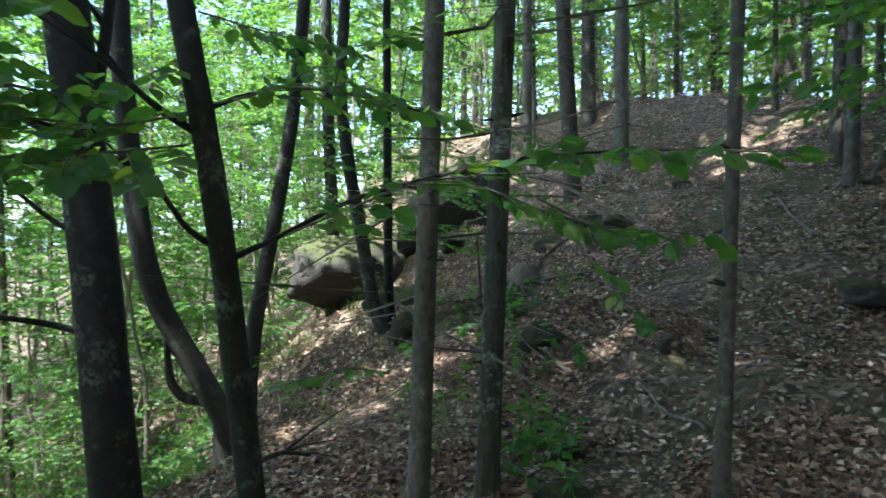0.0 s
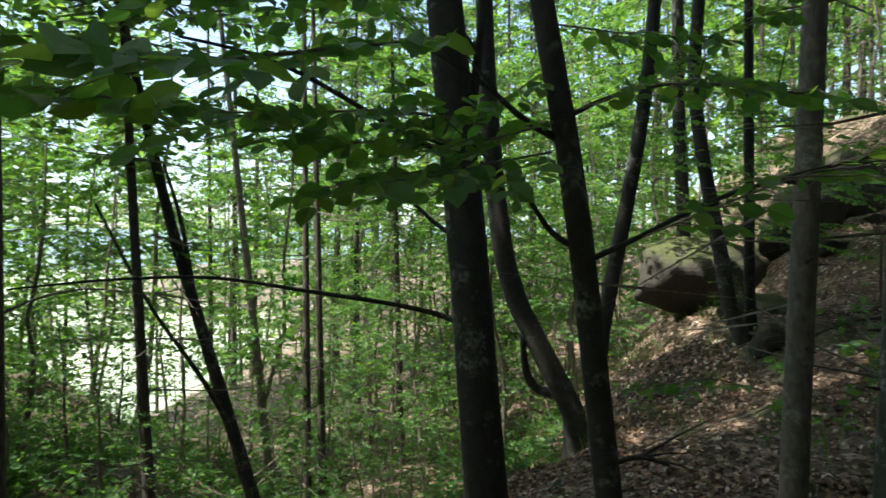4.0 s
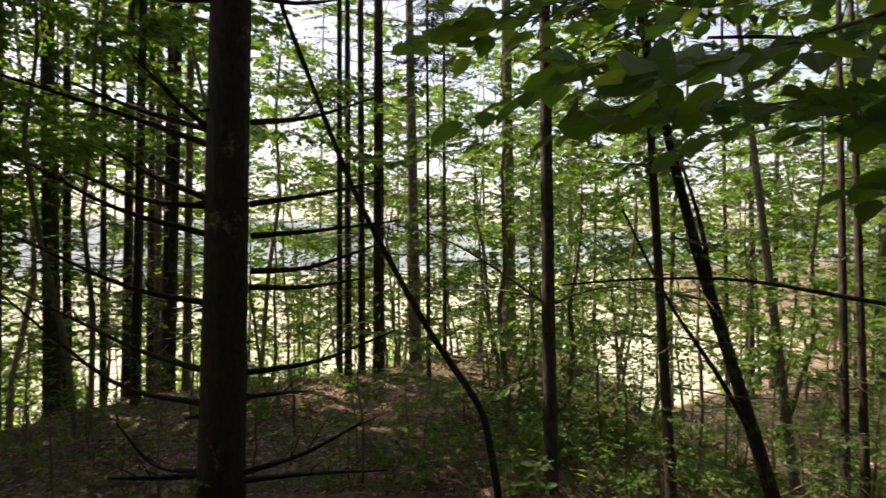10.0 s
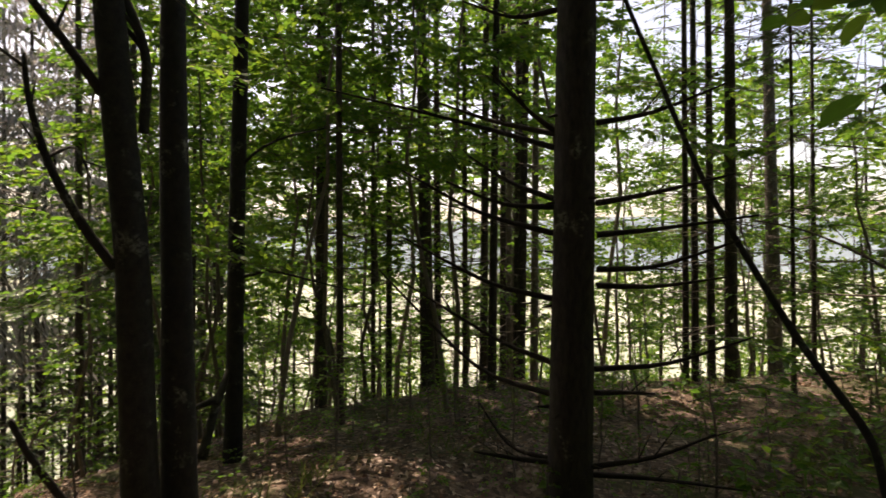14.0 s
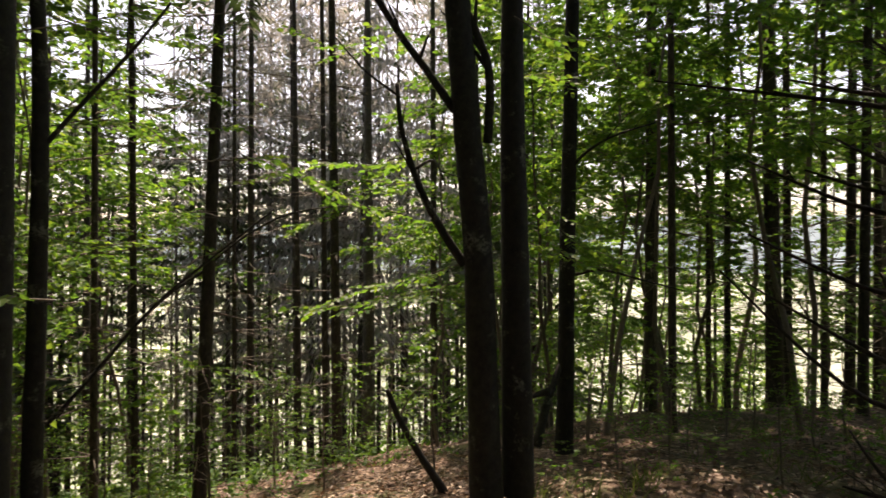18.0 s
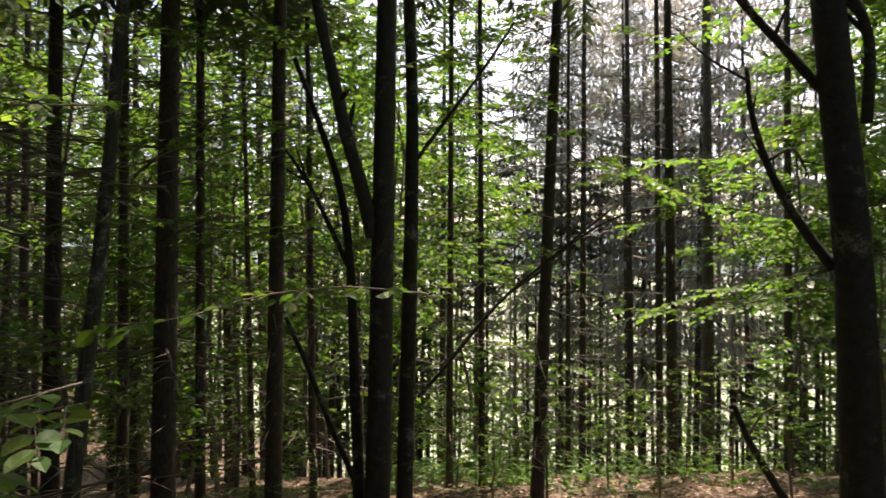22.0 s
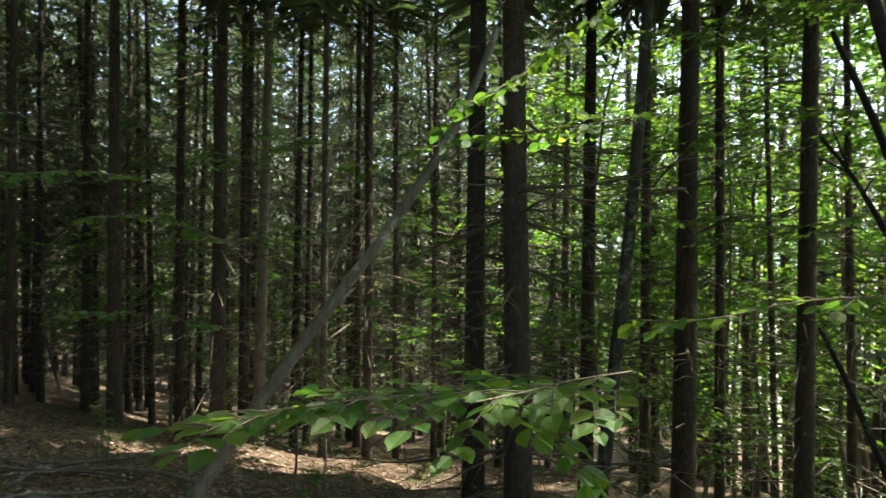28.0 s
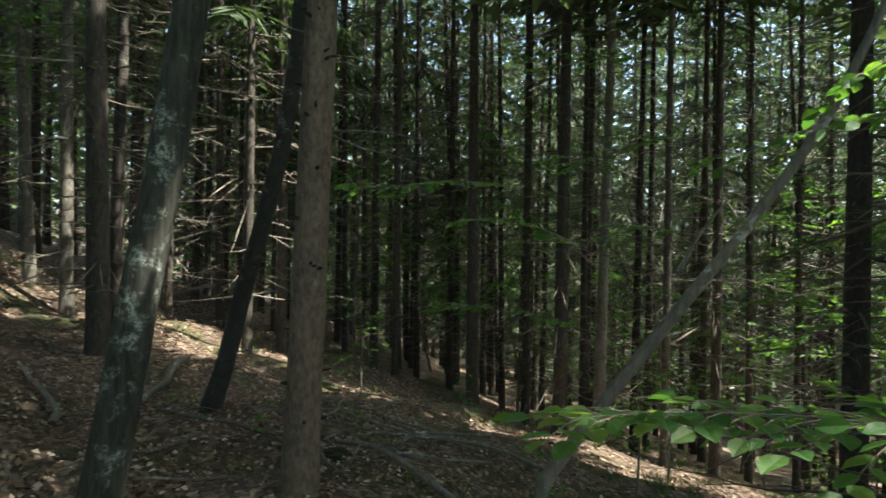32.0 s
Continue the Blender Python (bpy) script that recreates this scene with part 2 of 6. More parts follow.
def land(x, y):
    """Height of the ground: a hillside, a level shoulder, a ravine and the slope down to the valley."""
    x, y = np.asarray(x, float), np.asarray(y, float)
    u = -np.sin(UPHILL) * x + np.cos(UPHILL) * y
    d = -np.sin(BROW) * x + np.cos(BROW) * y
    v = -np.sin(BROW + math.pi / 2) * x + np.cos(BROW + math.pi / 2) * y
    up = softplus(u) - softplus(0.0)
    crest = 13.0 - 2.3 * np.clip((x / (np.abs(y) + 0.5) - 0.25) / 0.45, 0, 1)
    low = np.minimum(up, crest)
    hill = 0.10 * low + 0.024 * low ** 2 + 0.06 * np.clip(up - crest, 0, 40)
    r = np.hypot(x, y)
    steep = np.clip((y + 0.1 * r) / (0.5 * r + 1.0), 0, 1)
    hill = hill * (0.35 + 0.65 * steep * steep * (3 - 2 * steep))
    west = -0.32 * (softplus(-0.85 * v - 0.28 * d - 2.3) - softplus(-2.3))
    west = np.maximum(west, -8)
    ravine = -2.8 / (1 + np.exp(np.clip((x + 3.1) * 1.15, -50, 50))) / (1 + np.exp(np.clip(-(y - 3.2 - 0.5 * np.clip(-x - 3.1, 0, 9)) * 1.0, -50, 50)))
    brink = np.maximum(-0.42 * softplus(-d - 10.0) - 0.045 * (softplus(-d - 2.0) - softplus(-2.0)), -24)
    ledge = 0.95 * np.clip(y / (r + 0.5), 0, 1) * np.clip((r - 3.0) / 3.0, 0, 1)
    rough = ledge * (0.16 * np.sin(u * 1.9 + 0.8 * np.sin(v * 0.9)) + 0.10 * np.sin(v * 2.3 + u * 0.7) + 0.07 * np.sin(u * 4.7 + 1.5 * np.sin(v * 2.1)) * np.sin(v * 4.1 + 1.3 * np.sin(u * 1.7))) + 0.07 * np.sin(x * 1.3 + 1.7 * np.sin(y * 0.7)) * np.sin(y * 1.1 + 0.6) + 0.05 * np.sin(x * 2.9 + y * 1.9) + 0.03 * np.sin(x * 5.3 - y * 4.1 + 1.0)
    far = np.clip((r - 60) / 200, 0, 1)
    open_side = 1 / (1 + np.exp(np.clip(5.0 * (d + 0.25 * r) / (r + 1.0), -50, 50)))
    return (hill + west + ravine + brink + rough * np.clip(r - 0.5, 0, 1)) * (1 - far) + (14 - 38 * open_side) * far


def pt(az, r, z=None):
    """A point by its bearing (degrees to the left of the first view), its distance and its height."""
    x, y = -math.sin(radians(az)) * r, math.cos(radians(az)) * r
    return Vector((x, y, float(land(x, y)) if z is None else z))


# gaps in the roof of leaves through which the sun comes down: bearing, distance, radius
CLEARINGS = ((52, 9.5, 2.6), (52, 14.0, 3.2), (38, 12.0, 2.3), (47, 17.5, 2.4), (184, 13.0, 2.4), (158, 12.0, 3.5), (147, 9.5, 2.5), (152, 19.0, 4.0), (77, 8.4, 1.2), (65, 6.8, 0.8))


def shades_clearing(p, reach=1.2, low=4.0, high=19.0):
    """Whether a crown over p would stand between a clearing and the sun."""
    for az, r, size in CLEARINGS:
        c = pt(az, r)
        step = Vector((sun_to.x, sun_to.y, 0)) / sun_to.z
        s = max(low, min(high, (Vector((p.x, p.y, 0)) - Vector((c.x, c.y, 0))).dot(step) / step.length_squared))
        if (Vector((c.x, c.y, 0)) + step * s - Vector((p.x, p.y, 0))).length < size + reach:
            return True
    return False


def build_ground():
    radii = np.concatenate([[0.0], np.geomspace(0.5, 40, 110), np.geomspace(44, 4500, 36)])
    na = 280
    a = np.linspace(0, 2 * math.pi, na, endpoint=False)
    x, y = radii[:, None] * np.cos(a)[None], radii[:, None] * np.sin(a)[None]
    v = np.stack([x, y, land(x, y)], -1).reshape(-1, 3)
    i = np.arange(len(radii) - 1)[:, None] * na
    j = np.arange(na)[None]
    f = np.stack([i + j, i + na + j, i + na + (j + 1) % na, i + (j + 1) % na], -1).reshape(-1, 4)
    g = Geo()
    g.add(v, f)
    tagged(part("ground", g, FLOOR), "leaf-strewn brown forest floor on a steep hillside", "ground", kind="structure")


build_ground()


# ---- parts that trees share ----
def arch(length, rise, droop, k=7, wiggle=0.03, g=None):
    """A branch's line along +x: it rises by rise and bends down by droop."""
    g = g or rnd
    out = []
    for i in range(k):
        s = i / (k - 1)
        w = wiggle * length * s
        out.append((length * s, g.uniform(-w, w), length * (rise * s - droop * s * s) + g.uniform(-w, w) * 0.6))
    return out


def dead_branch_mesh(k):
    g = Geo()
    g0 = random.Random(k)
    L = 1.0
    line = arch(L, g0.uniform(-0.25, 0.1), g0.uniform(-0.30, 0.05), 7, 0.025, g0)
    g.tube(line, np.linspace(0.013, 0.003, 7), 5)
    for _ in range(6):
        i = g0.randint(1, 5)
        p = Vector(line[i])
        e = p + Vector((g0.uniform(0.05, 0.3), g0.choice((-1, 1)) * g0.uniform(0.05, 0.3), g0.uniform(-0.12, 0.04)))
        g.tube([p, (p + e) / 2 + Vector((0, 0, 0.02)), e], (0.005, 0.004, 0.002), 4)
    return g.mesh("dead_branch", TWIG_BARK)


DEAD = [dead_branch_mesh(k) for k in range(8)]


def fine_twigs(g, g0, foot, count, low, high, length=(0.4, 1.7), width=(0.012, 0.03)):
    """Thin drooping twigs round a pole, in uneven tiers."""
    a = g0.uniform(0, 6.28, count)
    z = low + (high - low) * g0.random(count)
    z += 0.12 * np.sin(z * 9)
    L = g0.uniform(*length, count)
    start = g0.uniform(0.0, 0.35, count) * L
    d = np.stack([np.cos(a), np.sin(a), g0.normal(-0.22, 0.22, count)], 1)
    p = np.array(foot)[None] + np.stack([np.cos(a) * start, np.sin(a) * start, z], 1)
    g.leaves(p, d + g0.normal(0, 0.12, (count, 3)), g0.normal(0, 1, (count, 3)), L, g0.uniform(*width, count), 0.3)


def dead_whorls(k, h=11.0, twigs=280):
    """Many dry side branches of a spruce pole, as one mesh for a trunk 1 wide in the crown's scale."""
    g, g0 = Geo(), random.Random(40 + k)
    z = 0.8
    while z < h:
        for _ in range(g0.randint(2, 4)):
            a, L = g0.uniform(0, 6.28), g0.uniform(0.4, 1.3)
            d = Vector((math.cos(a), math.sin(a), 0))
            rise = g0.uniform(-0.35, 0.08)
            pts = [d * (L * s) + Vector((0, 0, z + L * (rise * s + 0.12 * s * s))) for s in (0, 0.5, 1)]
            g.tube(pts, (0.011, 0.007, 0.003), 3)
            for _ in range(2):
                s = g0.uniform(0.3, 0.9)
                p = d * (L * s) + Vector((0, 0, z + L * (rise * s + 0.12 * s * s)))
                e = p + (d * 0.5 + Vector((-d.y, d.x, 0)) * g0.choice((-1, 1)) + Vector((0, 0, g0.uniform(-0.5, 0.1)))) * g0.uniform(0.08, 0.3)
                g.tube([p, e], (0.004, 0.002), 3)
        z += g0.uniform(0.36, 0.68)
    fine_twigs(g, np.random.default_rng(60 + k), (0, 0, 0), twigs, 0.9, h + 3, (0.3, 1.6), (0.009, 0.022))
    return g.mesh("dry_brushwood", TWIG_BARK)


WHORLS = [dead_whorls(k) for k in range(4)]
SPARSE = [dead_whorls(10 + k, 9.0, 30) for k in range(4)]


def frond(g, g0, origin, a, L, droop, width=0.085, hang=0.5):
    """One needle branch: a spine with drooping side twigs."""
    d = np.array((math.cos(a), math.sin(a), 0.0))
    side = np.array((-d[1], d[0], 0.0))
    k = max(5, int(L * 8))
    s = np.repeat(np.linspace(0.12, 1.0, k), 2)
    sign = np.tile((-1.0, 1.0), k)
    p = np.array(origin)[None] + d[None] * (L * s)[:, None] + np.array((0, 0, 1.0))[None] * (-droop * L * s ** 1.5 + 0.15 * L * s ** 3)[:, None]
    jit = np.array([[g0.uniform(-0.3, 0.3) for _ in range(3)] for _ in s])
    way = side[None] * sign[:, None] + d[None] * 0.6 + np.array((0, 0, -hang))[None] + jit
    ln = 0.42 * L ** 0.6 * (1.15 - s) * 0.9 + 0.10
    g.leaves(p, way, np.tile((0.1, 0, 1.0), (len(s), 1)) + jit, ln, width, 0.1)


def spruce_crown(k, z0=0.0, h=10.0, reach=1.9, mat=None, width=0.09, hang=0.5, whorl=3):
    g, g0 = Geo(), random.Random(80 + k)
    z = z0
    while z < h:
        left = 1 - (z - z0) / (h - z0)
        for _ in range(whorl):
            frond(g, g0, (0, 0, z), g0.uniform(0, 6.28), (reach * left ** 0.8 + 0.25) * g0.uniform(0.75, 1.1), g0.uniform(0.3, 0.6), width * g0.uniform(0.8, 1.2), hang)
        z += g0.uniform(0.42, 0.6)
    return g.mesh("crown", mat or NEEDLES, False)


SPRUCE_CROWN = [spruce_crown(k) for k in range(4)]
DRY_CROWN = [spruce_crown(10 + k, mat=HAZY_DRY_NEEDLES, width=0.046, hang=1.2, whorl=4) for k in range(2)]


def beech_crown(k, count=1750):
    """A broad crown: leaf clumps along many forked limbs, with gaps."""
    g, g0 = Geo(), np.random.default_rng(120 + k)
    limbs = 34
    a = g0.uniform(0, 6.28, limbs)
    z = g0.uniform(0, 5.5, limbs)
    L = g0.uniform(1.2, 3.4, limbs) * (1 - 0.08 * z)
    i = g0.integers(0, limbs, count)
    s = g0.uniform(0.25, 1, count)
    c = np.stack([np.cos(a[i]) * L[i] * s, np.sin(a[i]) * L[i] * s, z[i] + 0.35 * L[i] * s], 1) + g0.normal(0, 0.2, (count, 3)) * np.array((1, 1, 0.45))
    g.leaves(c, g0.normal(0, 1, (count, 3)) * np.array((1, 1, 0.3)), np.array((0, 0, 1.0)) + g0.normal(0, 0.35, (count, 3)), g0.uniform(0.14, 0.26, count), g0.uniform(0.11, 0.19, count))
    return g.mesh("crown", CROWN_LEAF, False)


BEECH_CROWN = [beech_crown(k) for k in range(3)]


def trunk_geo(pts, d_low, d_top, seg, flare=0.5, rough=0.02, seed=0, rings=None):
    """A tapered trunk along pts (from the ground up), wider at the root."""
    P = np.array([tuple(p) for p in pts], float)
    t = np.linspace(0, 1, len(P))
    k = rings or max(10, len(P) * 3)
    s = np.linspace(0, 1, k) ** 1.5
    # a smooth line through the points
    Q = np.stack([np.interp(s, t, P[:, c]) for c in range(3)], 1)
    if len(P) > 2:
        for _ in range(2):
            Q[1:-1] = (Q[:-2] + 2 * Q[1:-1] + Q[2:]) / 4
    H = np.linalg.norm(P[-1] - P[0])
    hz = np.linalg.norm(Q - P[0], axis=1)
    rad = 0.5 * (d_low + (d_top - d_low) * hz / H) * (1 + flare * np.exp(-hz / 0.22))
    return Geo().tube(Q, rad, seg, rough, seed)


COUNT = [0]
STUB = Geo().tube([(-0.03, 0, 0), (0.012, 0, 0), (0.03, 0.002, -0.003), (0.065, 0.004, -0.008)], (0.011, 0.010, 0.007, 0.004), 6, 0.1, 2).mesh("branch_stub", KNOT_AND_BACKLIT)


def spruce(az, r, d, lean=0.0, h=17.0, dead="few", bark_mat=None, label="", crown_from=None, group="spruce trees", dry=False):
    """A spruce pole: straight trunk, dry lower branches, a needle crown high up."""
    COUNT[0] += 1
    k = COUNT[0]
    g0 = random.Random(k * 17)
    wide = (0.9 if crown_from < 0.4 else 0.8) if crown_from else 1.05
    crown_from = crown_from or min(0.62, max(0.34, (3.4 + 0.42 * r) / h))
    if h > 23:
        wide = 1.7
    elif not dry and shades_clearing(pt(az, r)):
        wide, crown_from = 0.35, max(crown_from, 0.72)
    # Crowns, mostly out of view, are sized by bearing to steer the sun.
    elif 84 < az < 134:
        wide *= 1.2
    elif 40 < az < 165:
        wide *= 0.75
    elif -162 < az < -150 and r < 7.4:
        wide *= 2.0
    elif -160 < az < -125 and r < 12:
        wide *= 1.1
    elif az > 165 or az < -160:
        wide *= 0.85
    eye = pt(az, r, EYE)
    tangent = Vector((math.cos(radians(az)), math.sin(radians(az)), 0))
    slant = tangent * math.tan(radians(lean))
    foot = eye.copy()
    for _ in range(3):
        foot = eye + slant * (foot.z - EYE)
        foot.z = float(land(foot.x, foot.y))
    root = new("spruce_tree")
    root.location = foot
    tagged(root, label or "straight spruce with dark brown scaly bark and dry lower branches", "tree", group)
    line = [slant * z + Vector((0, 0, z)) for z in (-0.25, 0.6, 2, 4, 7, 11, h)]
    part("trunk", trunk_geo(line, d * 1.06, 0.03, 14 if r < 7 else 9 if r < 14 else 7, 0.45, 0.025, k, 26 if r < 9 else 14), bark_mat or SPRUCE_BARK, root)
    if dead == "many":
        z = -0.1 + g0.uniform(0.3, 0.5)
        while z < 4.2:
            for _ in range(g0.randint(1, 3)):
                ob = part("dead_branch", g0.choice(DEAD), TWIG_BARK, root)
                ob.matrix_local = Matrix.Translation(slant * z + Vector((0, 0, z))) @ pose(0, 0, 0, g0.uniform(-20, 20), g0.uniform(-5, 22), g0.uniform(0, 360)) @ Matrix.Scale(g0.uniform(0.7, 1.8) * (0.7 + d), 4)
            z += g0.uniform(0.25, 0.5)
    if dead in ("few", "many"):
        ob = part("dry_brushwood", (SPARSE if 35 < az < 172 else WHORLS)[k % 4], TWIG_BARK, root)
        ob.matrix_local = pose(0, 0, 0, 0, lean * 0, g0.uniform(0, 360))
        ob["kind"] = "stuff"
    if r < 5.2 and dead != "many":
        z = 0.4
        while z < 4.6:
            for _ in range(g0.randint(1, 3)):
                ob = part("branch_stub", STUB, KNOT_AND_BACKLIT, root)
                a = g0.uniform(0, 360)
                ob.matrix_local = Matrix.Translation(slant * z + Vector((0, 0, z))) @ pose(0, 0, 0, 0, g0.uniform(-25, 10), a) @ Matrix.Translation(Vector((d * 0.5 * (1 - z / h), 0, 0))) @ Matrix.Scale(g0.uniform(0.6, 1.3), 4)
            z += g0.uniform(0.22, 0.42)
    ob = part("crown", DRY_CROWN[k % 2] if dry else SPRUCE_CROWN[k % 4], NEEDLES, root)
    top = h * 1.03
    z0 = h * crown_from
    ob.matrix_local = Matrix.Translation(slant * z0 + Vector((0, 0, z0))) @ pose(0, 0, 0, 0, 0, g0.uniform(0, 360)) @ Matrix.Diagonal((wide, wide, (top - z0) / 10, 1))
    return root


def limb(parent, pts, r0, r1, name="branch", seg=7, mat=None, twigs=0):
    """A branch through points of the place, under a tree."""
    k = max(8, len(pts) * 3)
    P = np.array([tuple(p) for p in pts], float)
    t, s = np.linspace(0, 1, len(P)), np.linspace(0, 1, k)
    Q = np.stack([np.interp(s, t, P[:, c]) for c in range(3)], 1)
    for _ in range(2):
        Q[1:-1] = (Q[:-2] + 2 * Q[1:-1] + Q[2:]) / 4
    Q -= np.array(parent.location)
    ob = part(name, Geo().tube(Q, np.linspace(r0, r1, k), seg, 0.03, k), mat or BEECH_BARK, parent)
    # short side twigs on the outer half
    g0 = random.Random(int(abs(P[0].sum() + P[-1].sum()) * 1000))
    for _ in range(twigs):
        i = g0.randint(k // 3, k - 3)
        q, way = Vector(Q[i]), Vector(Q[i + 2] - Q[i]).normalized()
        out = way * g0.uniform(0.5, 1.0) + Vector((g0.uniform(-0.6, 0.6), g0.uniform(-0.6, 0.6), g0.uniform(-0.3, 0.7)))
        L = g0.uniform(0.10, 0.38)
        part("twig", Geo().tube([q, q + out * (L * 0.5) + Vector((0, 0, 0.01)), q + out * L + Vector((0, 0, 0.03 * L))], (r1 * 0.9, r1 * 0.6, r1 * 0.25), 4), mat or BEECH_BARK, ob)
    return ob


def beech(pts, d_low, d_top, label="", crown=True, mat=None, name="beech_tree", category="tree", crown_z=None, scale=1.0):
    """A beech along pts; the first one is set onto the ground, the last one carries the crown."""
    COUNT[0] += 1
    k = COUNT[0]
    foot = Vector(pts[0])
    foot.z = float(land(foot.x, foot.y))
    root = new(name)
    root.location = foot
    tagged(root, label or "slender beech with smooth dark grey bark", category, "beech trees")
    line = [Vector((0, 0, -0.2))] + [Vector(p) - foot for p in pts]
    if crown and line[-1].z < 12 and scale >= 1:
        way = (line[-1] - line[-2]).normalized() + Vector((0, 0, 1.5))
        line.append(line[-1] + way * ((13.0 - line[-1].z) / way.z))
        d_top *= 0.6
        scale *= 1.45
    if (line[1] - Vector((0, 0, 0))).length < 0.05:
        line[1] = Vector((0, 0, 0.02))
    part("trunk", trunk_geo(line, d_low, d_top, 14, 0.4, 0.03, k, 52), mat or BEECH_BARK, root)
    if crown:
        ob = part("crown", BEECH_CROWN[k % 3], CROWN_LEAF, root)
        ob.matrix_local = Matrix.Translation(line[-1] - Vector((0, 0, 3.0))) @ pose(0, 0, 0, 0, 0, 40 * k) @ Matrix.Scale(scale, 4)
    return root


def up_from(p, q, z):
    """The line p-q carried on to the height z."""
    p, q = Vector(p), Vector(q)
    return p + (q - p) * ((z - p.z) / (q.z - p.z))


def down_from(p, q):
    """Where the line p-q meets the ground."""
    p, q = Vector(p), Vector(q)
    z = 0.0
    for _ in range(6):
        o = up_from(p, q, z)
        z = float(land(o.x, o.y))
    return up_from(p, q, z)


# ---- trees near the camera, by bearing ----
# the big dark beech and the slim one before it
a, b = pt(26.95, 3.47, 0.41), pt(28.45, 3.47, 1.61)
big = beech([down_from(a, b), b, pt(30.29, 3.52, 2.78), up_from(b, pt(30.29, 3.52, 2.78), 6), up_from(b, pt(30.29, 3.52, 2.78), 11)], 0.235, 0.12, "stout beech with nearly black bark and one long low bough")
limb(big, [pt(28.6, 3.47, 1.20), pt(30.8, 3.47, 1.26), pt(34.82, 3.43, 1.32), pt(42.24, 3.38, 1.39), pt(50.27, 3.38, 1.48), pt(58.58, 3.28, 1.47), pt(64.57, 3.18, 1.44)], 0.018, 0.004, twigs=3)
limb(big, [pt(28.9, 3.48, 1.66), pt(31.24, 3.48, 1.74), pt(32.91, 3.48, 1.84), pt(34.84, 3.48, 1.95), pt(37.4, 3.45, 2.02)], 0.016, 0.003, twigs=3)
limb(big, [pt(29.4, 3.48, 2.08), pt(31.02, 3.48, 2.14), pt(34.87, 3.28, 2.22), pt(39.80, 3.08, 2.34), pt(45.82, 2.88, 2.44), pt(52.78, 2.68, 2.42)], 0.022, 0.006, twigs=3)
limb(big, [pt(28.70, 3.48, 2.20), pt(27.78, 3.58, 2.55), pt(27.10, 3.68, 2.97), pt(26.88, 3.78, 3.48)], 0.035, 0.02, twigs=3)
a, b = pt(16.41, 2.18, 0.81), pt(18.58, 2.18, 1.60)
c = pt(21.84, 2.17, 2.37)
slim = beech([down_from(a, b), b, pt(19.99, 2.18, 1.98), c, up_from(b, c, 5), up_from(b, c, 9)], 0.09, 0.06, "slim beech with black bark and forked side boughs")
limb(slim, [pt(19.42, 2.18, 2.05), pt(17.41, 2.18, 2.09), pt(12.79, 2.08, 2.11), pt(7.04, 2.08, 2.09), pt(-0.84, 1.98, 1.99)], 0.009, 0.003, twigs=3)
limb(slim, [pt(20.73, 2.17, 1.97), pt(23.87, 2.17, 2.04), pt(27.06, 2.17, 2.16), pt(31.85, 2.17, 2.27)], 0.014, 0.005, twigs=3)
limb(slim, [pt(18.14, 2.18, 1.57), pt(16.56, 2.18, 1.60), pt(14.73, 2.18, 1.63), pt(8.05, 2.08, 1.76), pt(2.15, 1.98, 1.81), pt(-8.16, 1.88, 1.87), pt(-21.76, 1.77, 1.85)], 0.012, 0.003, twigs=3)
limb(slim, [pt(19.46, 2.18, 1.62), pt(21.40, 2.17, 1.66), pt(23.69, 2.17, 1.81), pt(28.55, 2.07, 1.91), pt(33.80, 1.97, 1.96)], 0.012, 0.004, twigs=3)
limb(slim, [pt(15.95, 2.18, 0.92), pt(13.87, 2.18, 0.95), pt(11.52, 2.18, 0.93)], 0.01, 0.006, twigs=3)
# the bowed beech on the brink of the ravine
bow = beech([pt(18.87, 6.58, -0.06), pt(21.31, 6.57, 0.48), pt(23.89, 6.57, 1.04), pt(25.13, 6.57, 1.52), pt(25.94, 6.57, 2.20), pt(26.72, 6.57, 3.29), pt(27.09, 6.67, 4.57), pt(27.24, 6.87, 6.72)], 0.24, 0.13, "bowed mossy beech leaning out over the ravine")
limb(bow, [pt(20.22, 6.58, 0.14), pt(22.42, 6.57, 0.19), pt(23.36, 6.57, 0.39), pt(23.47, 6.57, 0.77)], 0.06, 0.03)
fork = beech([pt(17.03, 6.88, 0.16), pt(16.54, 6.88, 0.80), pt(15.59, 6.88, 1.44), pt(14.86, 6.88, 1.86), pt(13.15, 6.88, 3.05), pt(12.14, 6.88, 4.25), pt(11.09, 7.08, 6.81)], 0.18, 0.10)
# the pair of thin dark stems on the slope
d1 = beech([pt(4.06, 7.58, 0.24), pt(6.31, 7.58, 0.95), pt(7.29, 7.58, 1.75), pt(8.52, 7.58, 2.68), pt(9.23, 7.58, 3.55), pt(8.61, 7.58, 4.55), pt(8.64, 7.58, 6.88)], 0.17, 0.10, "thin dark beech with a swept base on the slope")
d2 = beech([pt(4.32, 7.78, 0.24), pt(4.90, 7.78, 0.93), pt(4.95, 7.78, 2.58), pt(4.99, 7.78, 4.65), pt(4.62, 7.78, 7.07)], 0.12, 0.07)
beech([pt(9.82, 11.08, 1.82), pt(10.27, 11.08, 3.96), pt(10.34, 11.08, 5.32), pt(10.44, 11.08, 7.85)], 0.25, 0.15)
